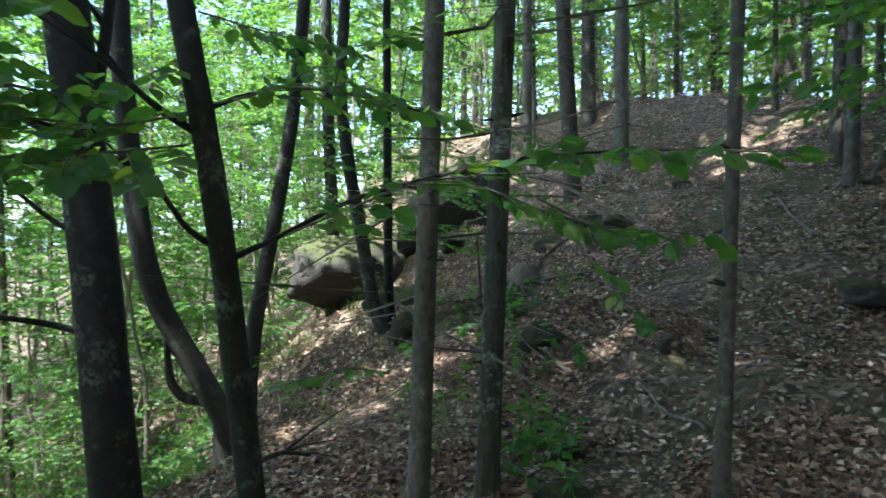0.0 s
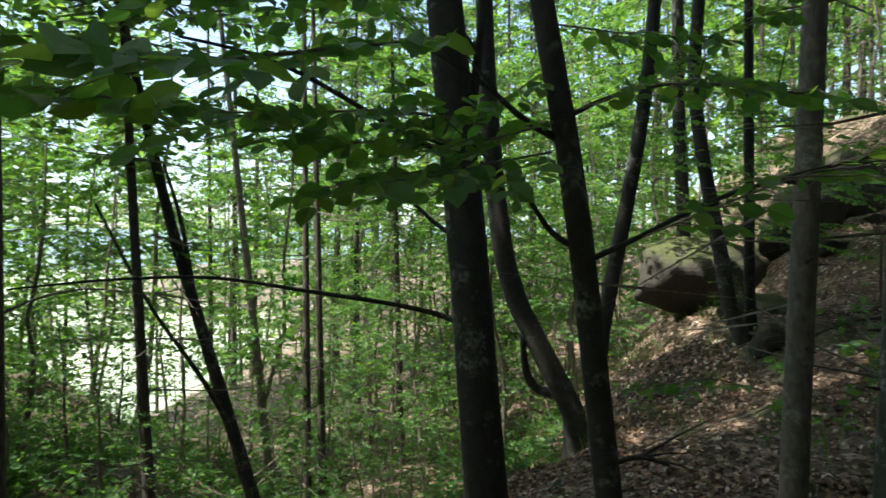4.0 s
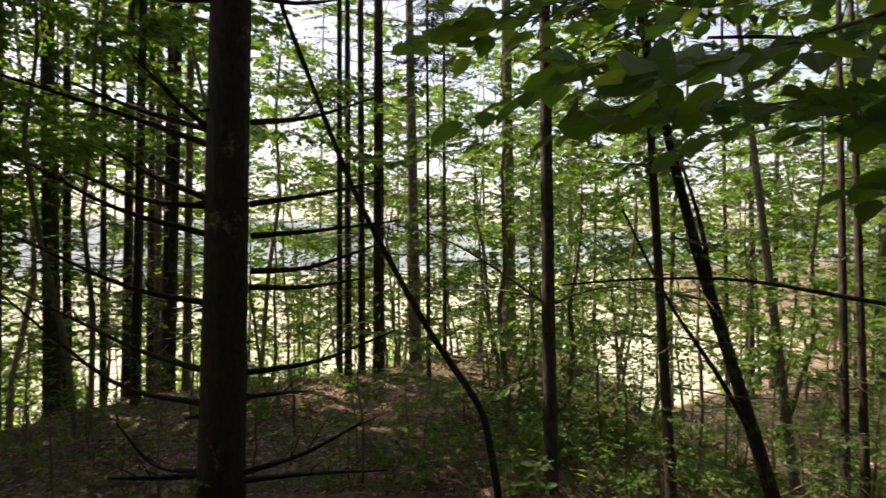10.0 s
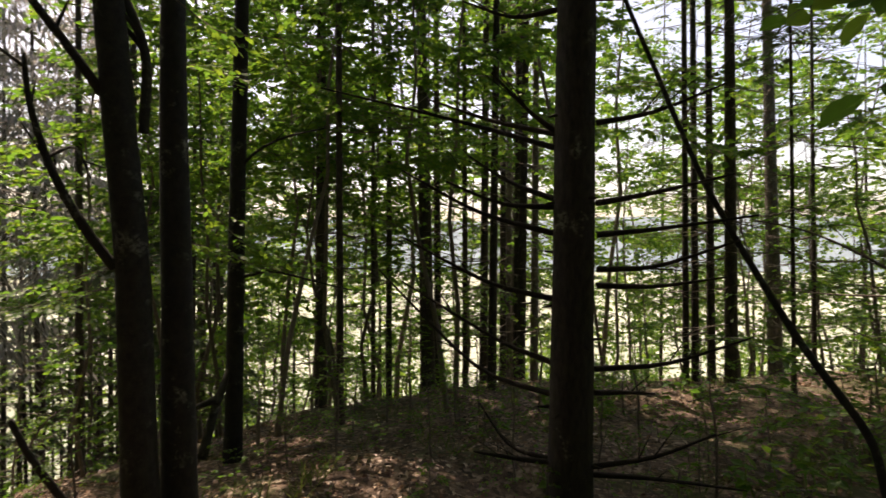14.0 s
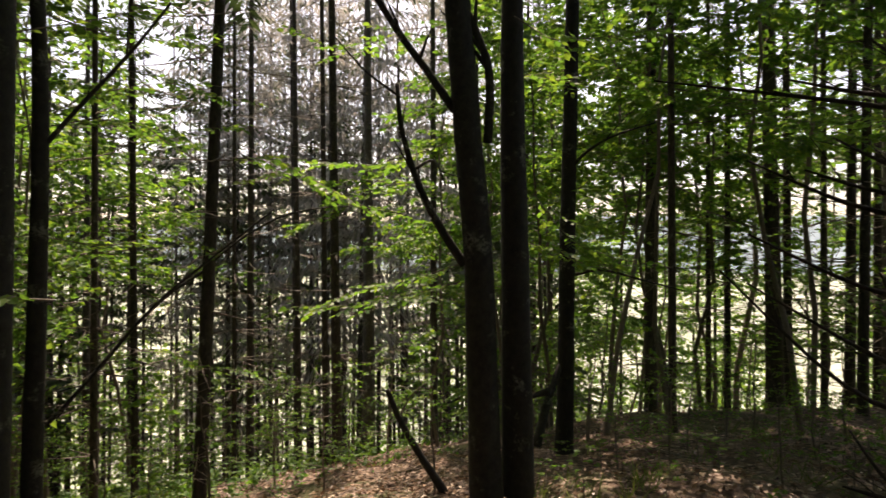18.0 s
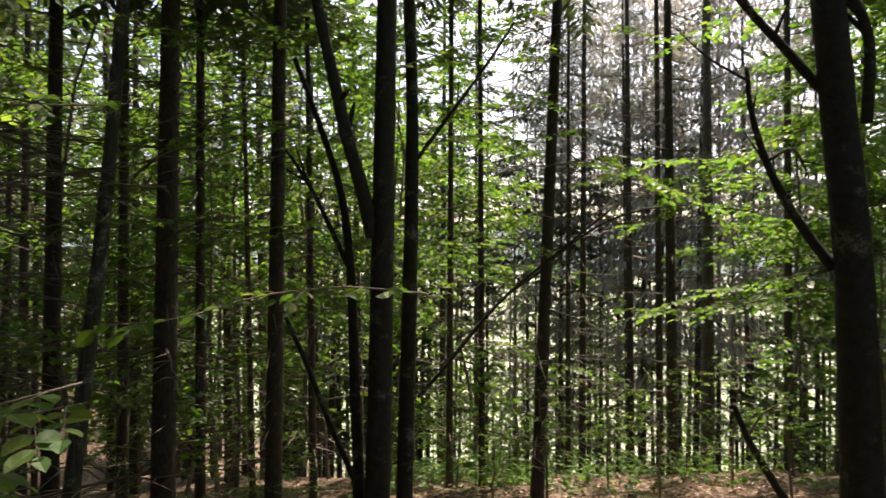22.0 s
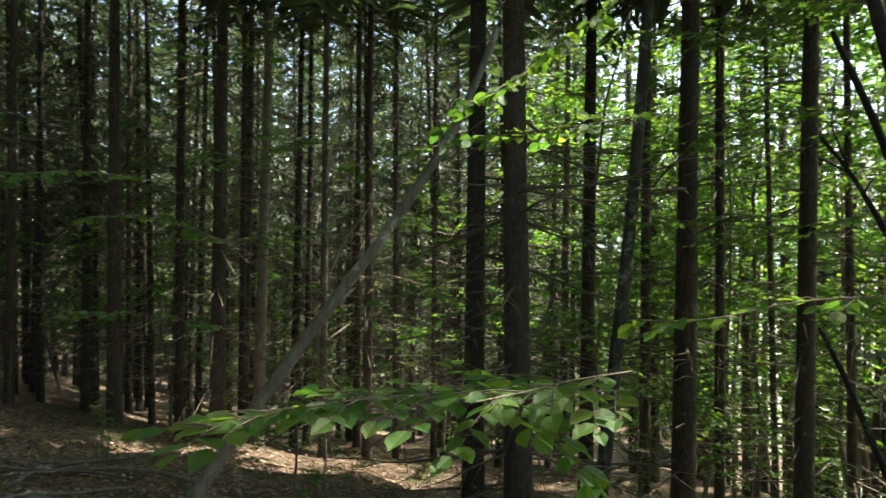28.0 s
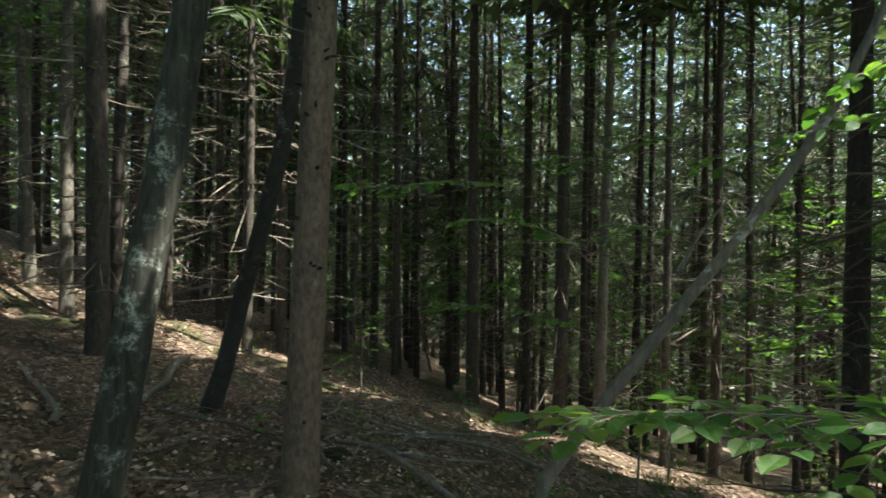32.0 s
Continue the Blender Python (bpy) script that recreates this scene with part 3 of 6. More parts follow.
# spruces on the slope
spruce(1.46, 3.38, 0.113, 2.2, label="slim grey spruce trunk on the leafy slope", dead="none", bark_mat=PALE_BARK)
spruce(-4.74, 3.48, 0.122, 2.4, label="slim spruce trunk with grey flecks on the slope", dead="few", bark_mat=OAK_BARK)
spruce(-23.94, 3.17, 0.068, 2.0, h=8, label="thin pale spruce pole on the leafy slope", dead="none", bark_mat=PALE_BARK)
spruce(-11.82, 11.58, 0.303, -2.7, bark_mat=SPRUCE_BARK, dead="none", label="reddish spruce trunk near the top of the slope")
spruce(-15.70, 11.88, 0.255, 0.5, bark_mat=PALE_BARK, dead="few")
spruce(-7.53, 14.08, 0.225, 0.5, bark_mat=PALE_BARK)
spruce(-12.96, 16.08, 0.364, 0.2)
spruce(-31.77, 10.07, 0.229, 1.9, label="dark spruce trunk on the upper slope", dead="none")
spruce(-32.61, 8.87, 0.166, 1.5, bark_mat=PALE_BARK, dead="none")
spruce(-27.66, 12.57, 0.109, 0.4, h=9)
spruce(-20.31, 17.08, 0.158, 0.2, h=11)
spruce(-23.21, 18.07, 0.193, 0.2, h=12)
spruce(-34.59, 12.07, 0.124, 0.3, h=12)
# towards the ravine and the shoulder
p1 = spruce(65.67, 5.28, 0.110, -0.7, h=15, dead="none", label="thin straight dark pole with two long drooping boughs")
limb(p1, [pt(65.65, 5.28, 1.16), pt(68.28, 5.17, 1.34), pt(71.62, 5.07, 1.55), pt(75.55, 4.97, 1.74), pt(79.52, 4.87, 1.81)], 0.014, 0.005, mat=TWIG_BARK, twigs=3)
limb(p1, [pt(65.38, 5.28, 1.16), pt(63.39, 5.28, 1.26), pt(59.66, 5.38, 1.34), pt(54.80, 5.48, 1.24)], 0.012, 0.004, mat=TWIG_BARK, twigs=3)
limb(p1, [pt(65.87, 5.27, 1.20), pt(69.13, 5.27, 1.29), pt(73.63, 5.27, 1.28), pt(78.12, 5.27, 1.32)], 0.01, 0.004, mat=TWIG_BARK, twigs=3)
bent = beech([pt(69.91, 4.28, -0.07), pt(71.23, 4.28, 0.49), pt(72.34, 4.28, 0.65), pt(75.83, 4.28, 1.02), pt(79.03, 4.28, 1.44), pt(82.63, 4.28, 1.95), pt(84.97, 4.28, 2.38), pt(87.03, 4.28, 2.79), pt(89.04, 4.27, 3.16), pt(91.21, 4.27, 3.66)], 0.055, 0.024, "bent leaning sapling stem, dark and bare", crown=False, name="leaning_sapling")
limb(bent, [pt(79.03, 4.28, 1.44), pt(80.25, 4.38, 1.70), pt(80.51, 4.48, 2.01)], 0.008, 0.003, mat=TWIG_BARK, name="twig")
limb(bent, [pt(84.97, 4.28, 2.38), pt(83.12, 4.18, 2.58), pt(80.75, 4.08, 2.74)], 0.007, 0.002, mat=TWIG_BARK, name="twig")
spruce(56.38, 6.28, 0.104, -3.0, h=8, label="thin leaning dark pole")
xs = beech([pt(46.81, 6.68, -1.03), pt(49.53, 6.68, 0.09), pt(51.82, 6.68, 1.01), pt(53.45, 6.68, 1.69), pt(54.87, 6.68, 2.39), pt(56.87, 6.68, 3.49), pt(59.35, 6.68, 4.85)], 0.15, 0.06, "leaning young beech with crossed stems", scale=0.6)
# Two crowns added out of view to shade the slope and bowed beech.
lower = part("crown", BEECH_CROWN[2], CROWN_LEAF, xs)
lower.matrix_local = Matrix.Translation(pt(53, 5.7, 8.3) - xs.location) @ Matrix.Scale(1.3, 4)
upper = part("crown", BEECH_CROWN[0], CROWN_LEAF, xs)
upper.matrix_local = Matrix.Translation(pt(64, 5.6, 9.6) - xs.location) @ Matrix.Scale(1.2, 4)
limb(xs, [pt(47.99, 6.68, -0.44), pt(50.29, 6.58, 0.17), pt(52.81, 6.48, 0.66), pt(55.31, 6.48, 1.06), pt(59.24, 6.38, 2.01)], 0.03, 0.012)
limb(xs, [pt(51.82, 6.68, 1.01), pt(52.86, 6.68, 1.86), pt(54.37, 6.78, 2.46)], 0.03, 0.015)
spruce(42.83, 9.08, 0.113, -0.6, h=12)
spruce(41.79, 9.38, 0.117, -1.3, h=11)
spruce(34.82, 12.08, 0.127, -1.5, h=12)
spruce(47.94, 12.08, 0.172, -6.1, h=14, bark_mat=PALE_BARK)
spruce(69.06, 13.07, 0.300, -0.6, bark_mat=PALE_BARK)
spruce(77.67, 14.07, 0.298, -1.0, bark_mat=PALE_BARK)
spruce(74.85, 12.07, 0.084, -0.2, h=9)
spruce(76.32, 9.07, 0.062, -0.3, h=6)
# the big spruce with its whorls of bare branches
main = spruce(93.69, 4.18, 0.279, 1.0, h=20, dead="none", label="big black spruce trunk with whorls of bare upturned branches")
# Branches take dark knot wood: their backlit darkness is put into the colour.
limb(main, [pt(91.66, 4.18, 2.41), pt(86.86, 4.33, 2.48), pt(81.13, 4.43, 2.66)], 0.021, 0.006, 'dead_branch', 6, KNOT_AND_BACKLIT, 4)
limb(main, [pt(91.68, 4.18, 1.90), pt(86.90, 4.00, 1.94), pt(80.73, 3.88, 2.02)], 0.021, 0.006, 'dead_branch', 6, KNOT_AND_BACKLIT, 4)
limb(main, [pt(91.69, 4.18, 1.70), pt(86.89, 4.24, 1.73), pt(78.89, 4.28, 1.81)], 0.021, 0.006, 'dead_branch', 6, KNOT_AND_BACKLIT, 4)
limb(main, [pt(91.69, 4.18, 1.48), pt(86.91, 4.09, 1.49), pt(80.28, 4.03, 1.66)], 0.021, 0.006, 'dead_branch', 6, KNOT_AND_BACKLIT, 4)
limb(main, [pt(91.70, 4.18, 1.38), pt(86.90, 4.36, 1.36), pt(81.18, 4.48, 1.43)], 0.021, 0.006, 'dead_branch', 6, KNOT_AND_BACKLIT, 4)
limb(main, [pt(91.87, 4.18, 0.85), pt(85.95, 4.42, 0.85), pt(79.35, 4.58, 1.04)], 0.021, 0.006, 'dead_branch', 6, KNOT_AND_BACKLIT, 4)
limb(main, [pt(91.97, 4.18, 0.70), pt(88.89, 4.33, 0.68), pt(86.93, 4.43, 0.66)], 0.021, 0.006, 'dead_branch', 6, KNOT_AND_BACKLIT, 4)
limb(main, [pt(92.14, 4.18, 0.23), pt(86.96, 4.00, 0.37), pt(82.20, 3.88, 0.58)], 0.021, 0.006, 'dead_branch', 6, KNOT_AND_BACKLIT, 4)
limb(main, [pt(92.14, 4.18, 0.18), pt(86.96, 4.24, 0.17), pt(79.87, 4.28, 0.15)], 0.021, 0.006, 'dead_branch', 6, KNOT_AND_BACKLIT, 4)
limb(main, [pt(95.23, 4.18, 2.37), pt(97.35, 4.09, 2.47), pt(100.87, 4.03, 2.72)], 0.021, 0.006, 'dead_branch', 6, KNOT_AND_BACKLIT, 4)
limb(main, [pt(95.23, 4.18, 2.35), pt(100.88, 4.36, 2.48), pt(106.38, 4.48, 2.66)], 0.021, 0.006, 'dead_branch', 6, KNOT_AND_BACKLIT, 4)
limb(main, [pt(95.23, 4.18, 2.26), pt(101.89, 4.42, 2.46), pt(115.92, 4.58, 2.75)], 0.021, 0.006, 'dead_branch', 6, KNOT_AND_BACKLIT, 4)
limb(main, [pt(95.24, 4.18, 1.93), pt(99.38, 4.33, 2.06), pt(102.90, 4.43, 2.26)], 0.021, 0.006, 'dead_branch', 6, KNOT_AND_BACKLIT, 4)
limb(main, [pt(95.25, 4.18, 1.88), pt(99.89, 4.00, 1.88), pt(104.89, 3.88, 2.02)], 0.021, 0.006, 'dead_branch', 6, KNOT_AND_BACKLIT, 4)
limb(main, [pt(95.25, 4.18, 1.71), pt(101.91, 4.24, 1.84), pt(108.84, 4.28, 2.14)], 0.021, 0.006, 'dead_branch', 6, KNOT_AND_BACKLIT, 4)
limb(main, [pt(95.37, 4.18, 1.29), pt(100.91, 4.09, 1.38), pt(108.83, 4.03, 1.69)], 0.021, 0.006, 'dead_branch', 6, KNOT_AND_BACKLIT, 4)
limb(main, [pt(95.48, 4.18, 0.88), pt(99.92, 4.36, 0.97), pt(108.86, 4.48, 1.39)], 0.021, 0.006, 'dead_branch', 6, KNOT_AND_BACKLIT, 4)
limb(main, [pt(95.64, 4.18, 0.68), pt(101.94, 4.42, 0.75), pt(110.80, 4.58, 1.46)], 0.021, 0.006, 'dead_branch', 6, KNOT_AND_BACKLIT, 4)
limb(main, [pt(95.81, 4.18, 0.26), pt(99.44, 4.33, 0.28), pt(101.95, 4.43, 0.55)], 0.021, 0.006, 'dead_branch', 6, KNOT_AND_BACKLIT, 4)
limb(main, [pt(95.81, 4.18, 0.24), pt(99.44, 4.00, 0.32), pt(102.45, 3.88, 0.39)], 0.021, 0.006, 'dead_branch', 6, KNOT_AND_BACKLIT, 4)
limb(main, [pt(94.80, 4.18, 3.15), pt(98.84, 4.24, 3.12), pt(103.37, 4.28, 3.27)], 0.021, 0.006, 'dead_branch', 6, KNOT_AND_BACKLIT, 4)
limb(main, [pt(91.53, 4.18, 3.20), pt(87.82, 4.09, 3.14), pt(83.95, 4.03, 3.17)], 0.021, 0.006, 'dead_branch', 6, KNOT_AND_BACKLIT, 4)

# past the shoulder's edge
spruce(80.76, 9.58, 0.175, -0.1, label="spruce trunk at the edge of the level shoulder")
spruce(82.31, 10.08, 0.122, -0.3)
spruce(83.52, 10.58, 0.118, -0.2)
spruce(84.25, 10.08, 0.095, -0.1)
spruce(96.92, 12.07, 0.160, 0.6, bark_mat=PALE_BARK)
spruce(99.22, 13.07, 0.149, 0.3, bark_mat=PALE_BARK)
spruce(100.63, 9.07, 0.122, 0.9)
spruce(98.03, 10.07, 0.139, 1.1)
spruce(106.75, 11.08, 0.254, -0.9)
spruce(101.43, 12.08, 0.172, 0.6)
spruce(99.75, 12.58, 0.146, 0.2)
spruce(98.39, 11.08, 0.168, 0.6)
spruce(110.03, 11.08, 0.106, 0.2)
spruce(111.47, 12.08, 0.094, 0.1)
spruce(105.68, 12.08, 0.150, -0.2)
spruce(103.19, 12.08, 0.118, 0.0)
spruce(116.04, 9.58, 0.178, 0.2, label="spruce trunk on the shoulder")
spruce(114.40, 7.58, 0.090, -0.1, h=13)
side = beech([pt(123.58, 6.58, -0.85), pt(123.33, 6.58, 0.18), pt(123.16, 6.58, 1.61), pt(122.81, 6.58, 3.22), pt(122.56, 6.58, 4.60), pt(122.28, 6.68, 6.89)], 0.18, 0.1)
limb(side, [pt(123.06, 6.58, 2.40), pt(121.47, 6.48, 2.59), pt(119.05, 6.37, 2.72), pt(115.68, 6.27, 2.79)], 0.02, 0.006, twigs=3)
limb(side, [pt(122.85, 6.58, 1.34), pt(120.38, 6.47, 1.43), pt(117.37, 6.37, 1.33), pt(113.30, 6.27, 1.22)], 0.02, 0.006, twigs=3)
limb(side, [pt(123.55, 6.58, 0.51), pt(124.95, 6.38, 0.10), pt(125.91, 6.18, -0.28)], 0.03, 0.05, twigs=3)
# the twin beech
twin = beech([pt(130.38, 4.58, -0.17), pt(130.75, 4.58, 0.74), pt(131.02, 4.58, 1.58), pt(131.79, 4.58, 2.25), pt(132.41, 4.58, 2.89), pt(132.90, 4.58, 3.38), pt(133.86, 4.68, 4.65), pt(134.07, 4.78, 6.40)], 0.23, 0.13, "twin-stemmed beech with black furrowed bark and a crooked dead bough")
limb(twin, [pt(127.49, 4.68, -0.17), pt(127.66, 4.68, 0.73), pt(127.73, 4.68, 1.61), pt(127.99, 4.68, 2.50), pt(127.97, 4.68, 3.38), pt(127.75, 4.78, 4.65), pt(127.70, 4.88, 6.40), pt(134, 5.6, 9.5)], 0.12, 0.05, "stem", 14)
# Extra crown above the view, added to shade the viewpoint and near boughs.
shade_crown = part("crown", BEECH_CROWN[1], CROWN_LEAF, twin)
shade_crown.matrix_local = Matrix.Translation(pt(135, 5.8, 7.4) - twin.location) @ Matrix.Scale(1.15, 4)
limb(twin, [pt(132.30, 4.58, 1.50), pt(134.42, 4.53, 1.75), pt(136.17, 4.48, 2.01), pt(137.17, 4.48, 2.23), pt(138.07, 4.43, 2.49), pt(138.27, 4.43, 2.75)], 0.034, 0.014, twigs=3)
limb(twin, [pt(133.16, 4.58, 2.60), pt(135.40, 4.48, 2.84), pt(137.91, 4.38, 3.06), pt(140.43, 4.28, 3.32)], 0.032, 0.02, twigs=3)
limb(twin, [pt(136.67, 4.48, 2.17), pt(134.91, 4.48, 2.26), pt(133.92, 4.48, 2.05)], 0.012, 0.006, twigs=3)
limb(twin, [pt(130.22, 4.58, 2.37), pt(129.82, 4.58, 2.88), pt(131.42, 4.58, 3.21), pt(133.63, 4.58, 3.62)], 0.035, 0.025, twigs=3)
limb(twin, [pt(138.17, 4.43, 2.67), pt(141.20, 4.38, 2.82), pt(143.72, 4.28, 3.01)], 0.010, 0.004, twigs=3)
snag = beech([pt(134.20, 5.08, -0.35), pt(136.20, 5.08, -0.04), pt(138.20, 5.08, 0.27), pt(139.21, 5.08, 0.50)], 0.07, 0.04, "broken bare stem leaning in the hollow", crown=False, name="leaning_sapling")
limb(snag, [pt(138.20, 5.08, 0.27), pt(137.19, 5.08, 0.45), pt(135.68, 5.08, 0.55)], 0.01, 0.004, mat=TWIG_BARK, name="twig")
# the hollow
spruce(163.6, 17.0, 0.2, 0.3, h=19, crown_from=0.3)
spruce(166.8, 20.0, 0.22, -0.2, h=22, crown_from=0.3)
spruce(160.6, 22.0, 0.2, 0.0, h=22, crown_from=0.4)
k1 = spruce(154.33, 7.08, 0.141, 2.3, h=18, label="straight dark spruce with a long drooping bough")
limb(k1, [pt(154.72, 7.08, 1.40), pt(157.81, 6.88, 1.16), pt(160.79, 6.68, 0.79), pt(163.45, 6.47, 0.45), pt(165.38, 6.27, 0.20)], 0.02, 0.008, twigs=3)
limb(k1, [pt(154.48, 7.08, 1.44), pt(152.28, 6.98, 1.69), pt(148.81, 6.88, 1.96), pt(143.75, 6.68, 2.09), pt(137.66, 6.48, 1.97)], 0.014, 0.005, twigs=3)
spruce(160.18, 8.58, 0.094, -0.3, h=13)
spruce(162.95, 8.87, 0.096, 0.2, h=13)
spruce(143.90, 10.58, 0.170, -0.6, label="old spruce with a broken stub in the hollow")
spruce(144.84, 12.08, 0.129, -0.4)
spruce(135.05, 12.08, 0.150, -0.1)
clump = beech([pt(169.49, 5.28, -0.47), pt(169.20, 5.28, 0.60), pt(169.02, 5.28, 1.62), pt(168.83, 5.28, 2.75), pt(168.64, 5.28, 3.69), pt(168.26, 5.28, 5.56), pt(167.93, 5.38, 7.56)], 0.22, 0.12, "dark beech with several thin stems rising from its foot")
limb(clump, [pt(169.88, 5.28, 1.72), pt(170.90, 5.23, 2.14), pt(172.18, 5.18, 2.50), pt(173.30, 5.18, 2.96), pt(174.98, 5.18, 3.64), pt(177.28, 5.18, 4.78)], 0.065, 0.04, twigs=3)
limb(clump, [pt(167.06, 5.58, -0.58), pt(166.77, 5.58, 0.55), pt(166.49, 5.58, 1.63), pt(166.30, 5.58, 2.81), pt(166.71, 5.58, 3.80), pt(167.04, 5.58, 5.79)], 0.075, 0.045, "stem", 10)
limb(clump, [pt(171.01, 5.48, -0.55), pt(171.53, 5.48, 0.56), pt(171.75, 5.48, 1.44), pt(172.57, 5.48, 2.11), pt(174.46, 5.48, 2.65), pt(176.74, 5.48, 3.22)], 0.05, 0.02, "stem", 10)
limb(clump, [pt(171.90, 5.48, 1.44), pt(174.19, 5.48, 1.92), pt(175.71, 5.48, 2.21), pt(177.48, 5.48, 2.45)], 0.025, 0.012, twigs=3)
limb(clump, [pt(165.82, 5.58, 0.33), pt(162.82, 5.48, 0.67), pt(160.11, 5.38, 1.02), pt(157.22, 5.28, 1.31), pt(154.39, 5.18, 1.52), pt(149.00, 5.07, 1.92)], 0.016, 0.008, twigs=3)
limb(clump, [pt(166.59, 5.58, 2.32), pt(163.59, 5.48, 2.71), pt(160.13, 5.38, 3.11), pt(157.23, 5.28, 3.49)], 0.02, 0.01, twigs=3)
thin = beech([pt(171.37, 6.08, -0.57), pt(173.40, 6.08, -0.09), pt(175.69, 6.08, 0.56), pt(177.46, 6.08, 0.99)], 0.07, 0.04, "thin bare stem leaning between the trunks", crown=False, name="leaning_sapling")
limb(thin, [pt(175.69, 6.08, 0.56), pt(175.19, 6.08, 0.83), pt(174.18, 6.08, 0.99)], 0.01, 0.004, mat=TWIG_BARK, name="twig")
# the dense spruce stand
spruce(178.26, 6.88, 0.176, 0.7, label="slim brown spruce with dry whorls")
spruce(-175.48, 8.08, 0.119, -0.1)
spruce(-172.93, 7.28, 0.248, 0.7, dead="many", label="straight brown spruce trunk with many dry stubs")
spruce(-169.68, 9.08, 0.152, 0.1)
spruce(-164.88, 8.07, 0.183, 0.5)
spruce(-158.49, 6.27, 0.268, -0.8, dead="many", label="stout brown spruce trunk at the edge of the dense stand")
spruce(-154.90, 6.67, 0.225, 0.4, dead="many", label="stout spruce trunk with a sunlit side")
spruce(-179.24, 10.08, 0.097, -1.3, h=12)
spruce(175.43, 9.08, 0.113, -0.8, h=13)
spruce(152.44, 12.08, 0.092, 0.1, h=13)
spruce(151.13, 13.08, 0.143, 0.3)
spruce(147.23, 13.07, 0.150, -0.5)
spruce(140.93, 14.07, 0.305, -0.1, bark_mat=PALE_BARK)
beech([pt(-165.81, 6.48, -0.93), pt(-166.64, 6.48, -0.03), pt(-167.87, 6.48, 1.30), pt(-168.77, 6.48, 2.41), pt(-169.43, 6.48, 3.50), pt(-170.09, 6.48, 4.59), pt(-171.17, 6.48, 6.75)], 0.15, 0.09, "leaning grey stem with pale lichen patches", mat=OAK_BARK)
spruce(-141.35, 11.08, 0.146, 0.3, bark_mat=PALE_BARK)
spruce(-136.11, 10.58, 0.181, 1.3, bark_mat=PALE_BARK)
spruce(-132.54, 10.58, 0.249, 0.4, label="reddish spruce trunk in the dense stand")
spruce(-134.43, 12.08, 0.134, 0.2)
spruce(-129.47, 12.07, 0.139, 0.2)
spruce(-124.55, 12.07, 0.249, -0.3)
spruce(-145.27, 11.08, 0.167, 0.3)
spruce(-144.28, 13.08, 0.151, 0.1)
spruce(-147.72, 12.08, 0.118, -0.1)
spruce(-151.20, 13.08, 0.129, 0.1)
# the bare pole that leans across
leaner = beech([pt(-130.57, 3.67, 0.26), pt(-135.22, 3.78, 0.66), pt(-138.94, 3.83, 0.99), pt(-142.79, 3.88, 1.34), pt(-146.23, 3.98, 1.65), pt(-149.72, 4.08, 2.01), pt(-152.72, 4.18, 2.36), pt(-155.62, 4.28, 2.86), pt(-156.72, 4.38, 3.12)], 0.086, 0.046, "long bare grey pole leaning across the spruces", crown=False, mat=DEAD_BARK, name="leaning_dead_pole")
limb(leaner, [pt(-142.03, 3.98, 1.48), pt(-143.25, 4.03, 1.67), pt(-144.72, 4.08, 1.81), pt(-146.70, 4.08, 1.99)], 0.012, 0.005, mat=DEAD_BARK)
# the last trunks before the hill
pole = spruce(-110.17, 4.08, 0.218, 2.1, h=19, dead="none", bark_mat=BROWN_BARK, label="pale brown spruce trunk dotted with dark knots, sun-flecked")
for i in range(46):
    z, a = 0.3 + 0.095 * i + rnd.uniform(-0.04, 0.04), rnd.uniform(0, 6.28)
    rad = 0.12 * (1 - z / 19)
    slope = math.tan(radians(1.9))
    axis = Vector((math.cos(radians(250)), math.sin(radians(250)), 0)) * slope * z
    c = axis + Vector((math.cos(a) * rad, math.sin(a) * rad, z))
    out = Vector((math.cos(a), math.sin(a), 0.15))
    part("knot", Geo().tube([c - out * 0.02, c + out * 0.012, c + out * rnd.uniform(0.018, 0.04)], (0.015, 0.012, 0.007), 7), KNOT_AND_BACKLIT, pole)
limb(pole, [pt(-111.94, 4.03, 2.32), pt(-115.00, 3.98, 2.32), pt(-118.51, 3.93, 2.29), pt(-122.55, 3.88, 2.21)], 0.007, 0.002, "dead_branch", 5, DEAD_BARK, twigs=3)
limb(pole, [pt(-111.95, 4.03, 2.29), pt(-114.52, 3.98, 2.21), pt(-117.53, 3.93, 2.16), pt(-122.32, 3.88, 2.06)], 0.008, 0.002, "dead_branch", 5, DEAD_BARK, twigs=3)
limb(pole, [pt(-111.92, 4.03, 3.10), pt(-114.89, 3.98, 3.06), pt(-119.39, 3.93, 3.09)], 0.006, 0.002, "dead_branch", 5, DEAD_BARK, twigs=3)
limb(pole, [pt(-109.76, 4.08, 2.93), pt(-106.66, 4.03, 2.96), pt(-104.81, 3.98, 2.88), pt(-103.91, 3.98, 2.77)], 0.006, 0.002, "dead_branch", 5, DEAD_BARK, twigs=3)
old = beech([pt(-93.78, 3.97, 0.16), pt(-95.39, 3.97, 0.80), pt(-96.73, 3.97, 1.39), pt(-97.99, 3.97, 1.87), pt(-98.91, 3.97, 2.29), pt(-99.71, 3.97, 2.72), pt(-100.31, 3.97, 3.02), pt(-102.38, 3.98, 4.03), pt(-103.98, 4.08, 5.48)], 0.23, 0.14, "leaning trunk with furrowed grey-green bark and pale lichen", mat=OAK_BARK)
beech([pt(-101.75, 6.08, 0.06), pt(-103.15, 6.08, 0.56), pt(-104.55, 6.08, 1.22), pt(-106.26, 6.08, 1.90), pt(-107.85, 6.08, 2.63), pt(-108.96, 6.08, 3.58), pt(-109.54, 6.08, 4.96)], 0.17, 0.1, "dark leaning stem behind the spruce")
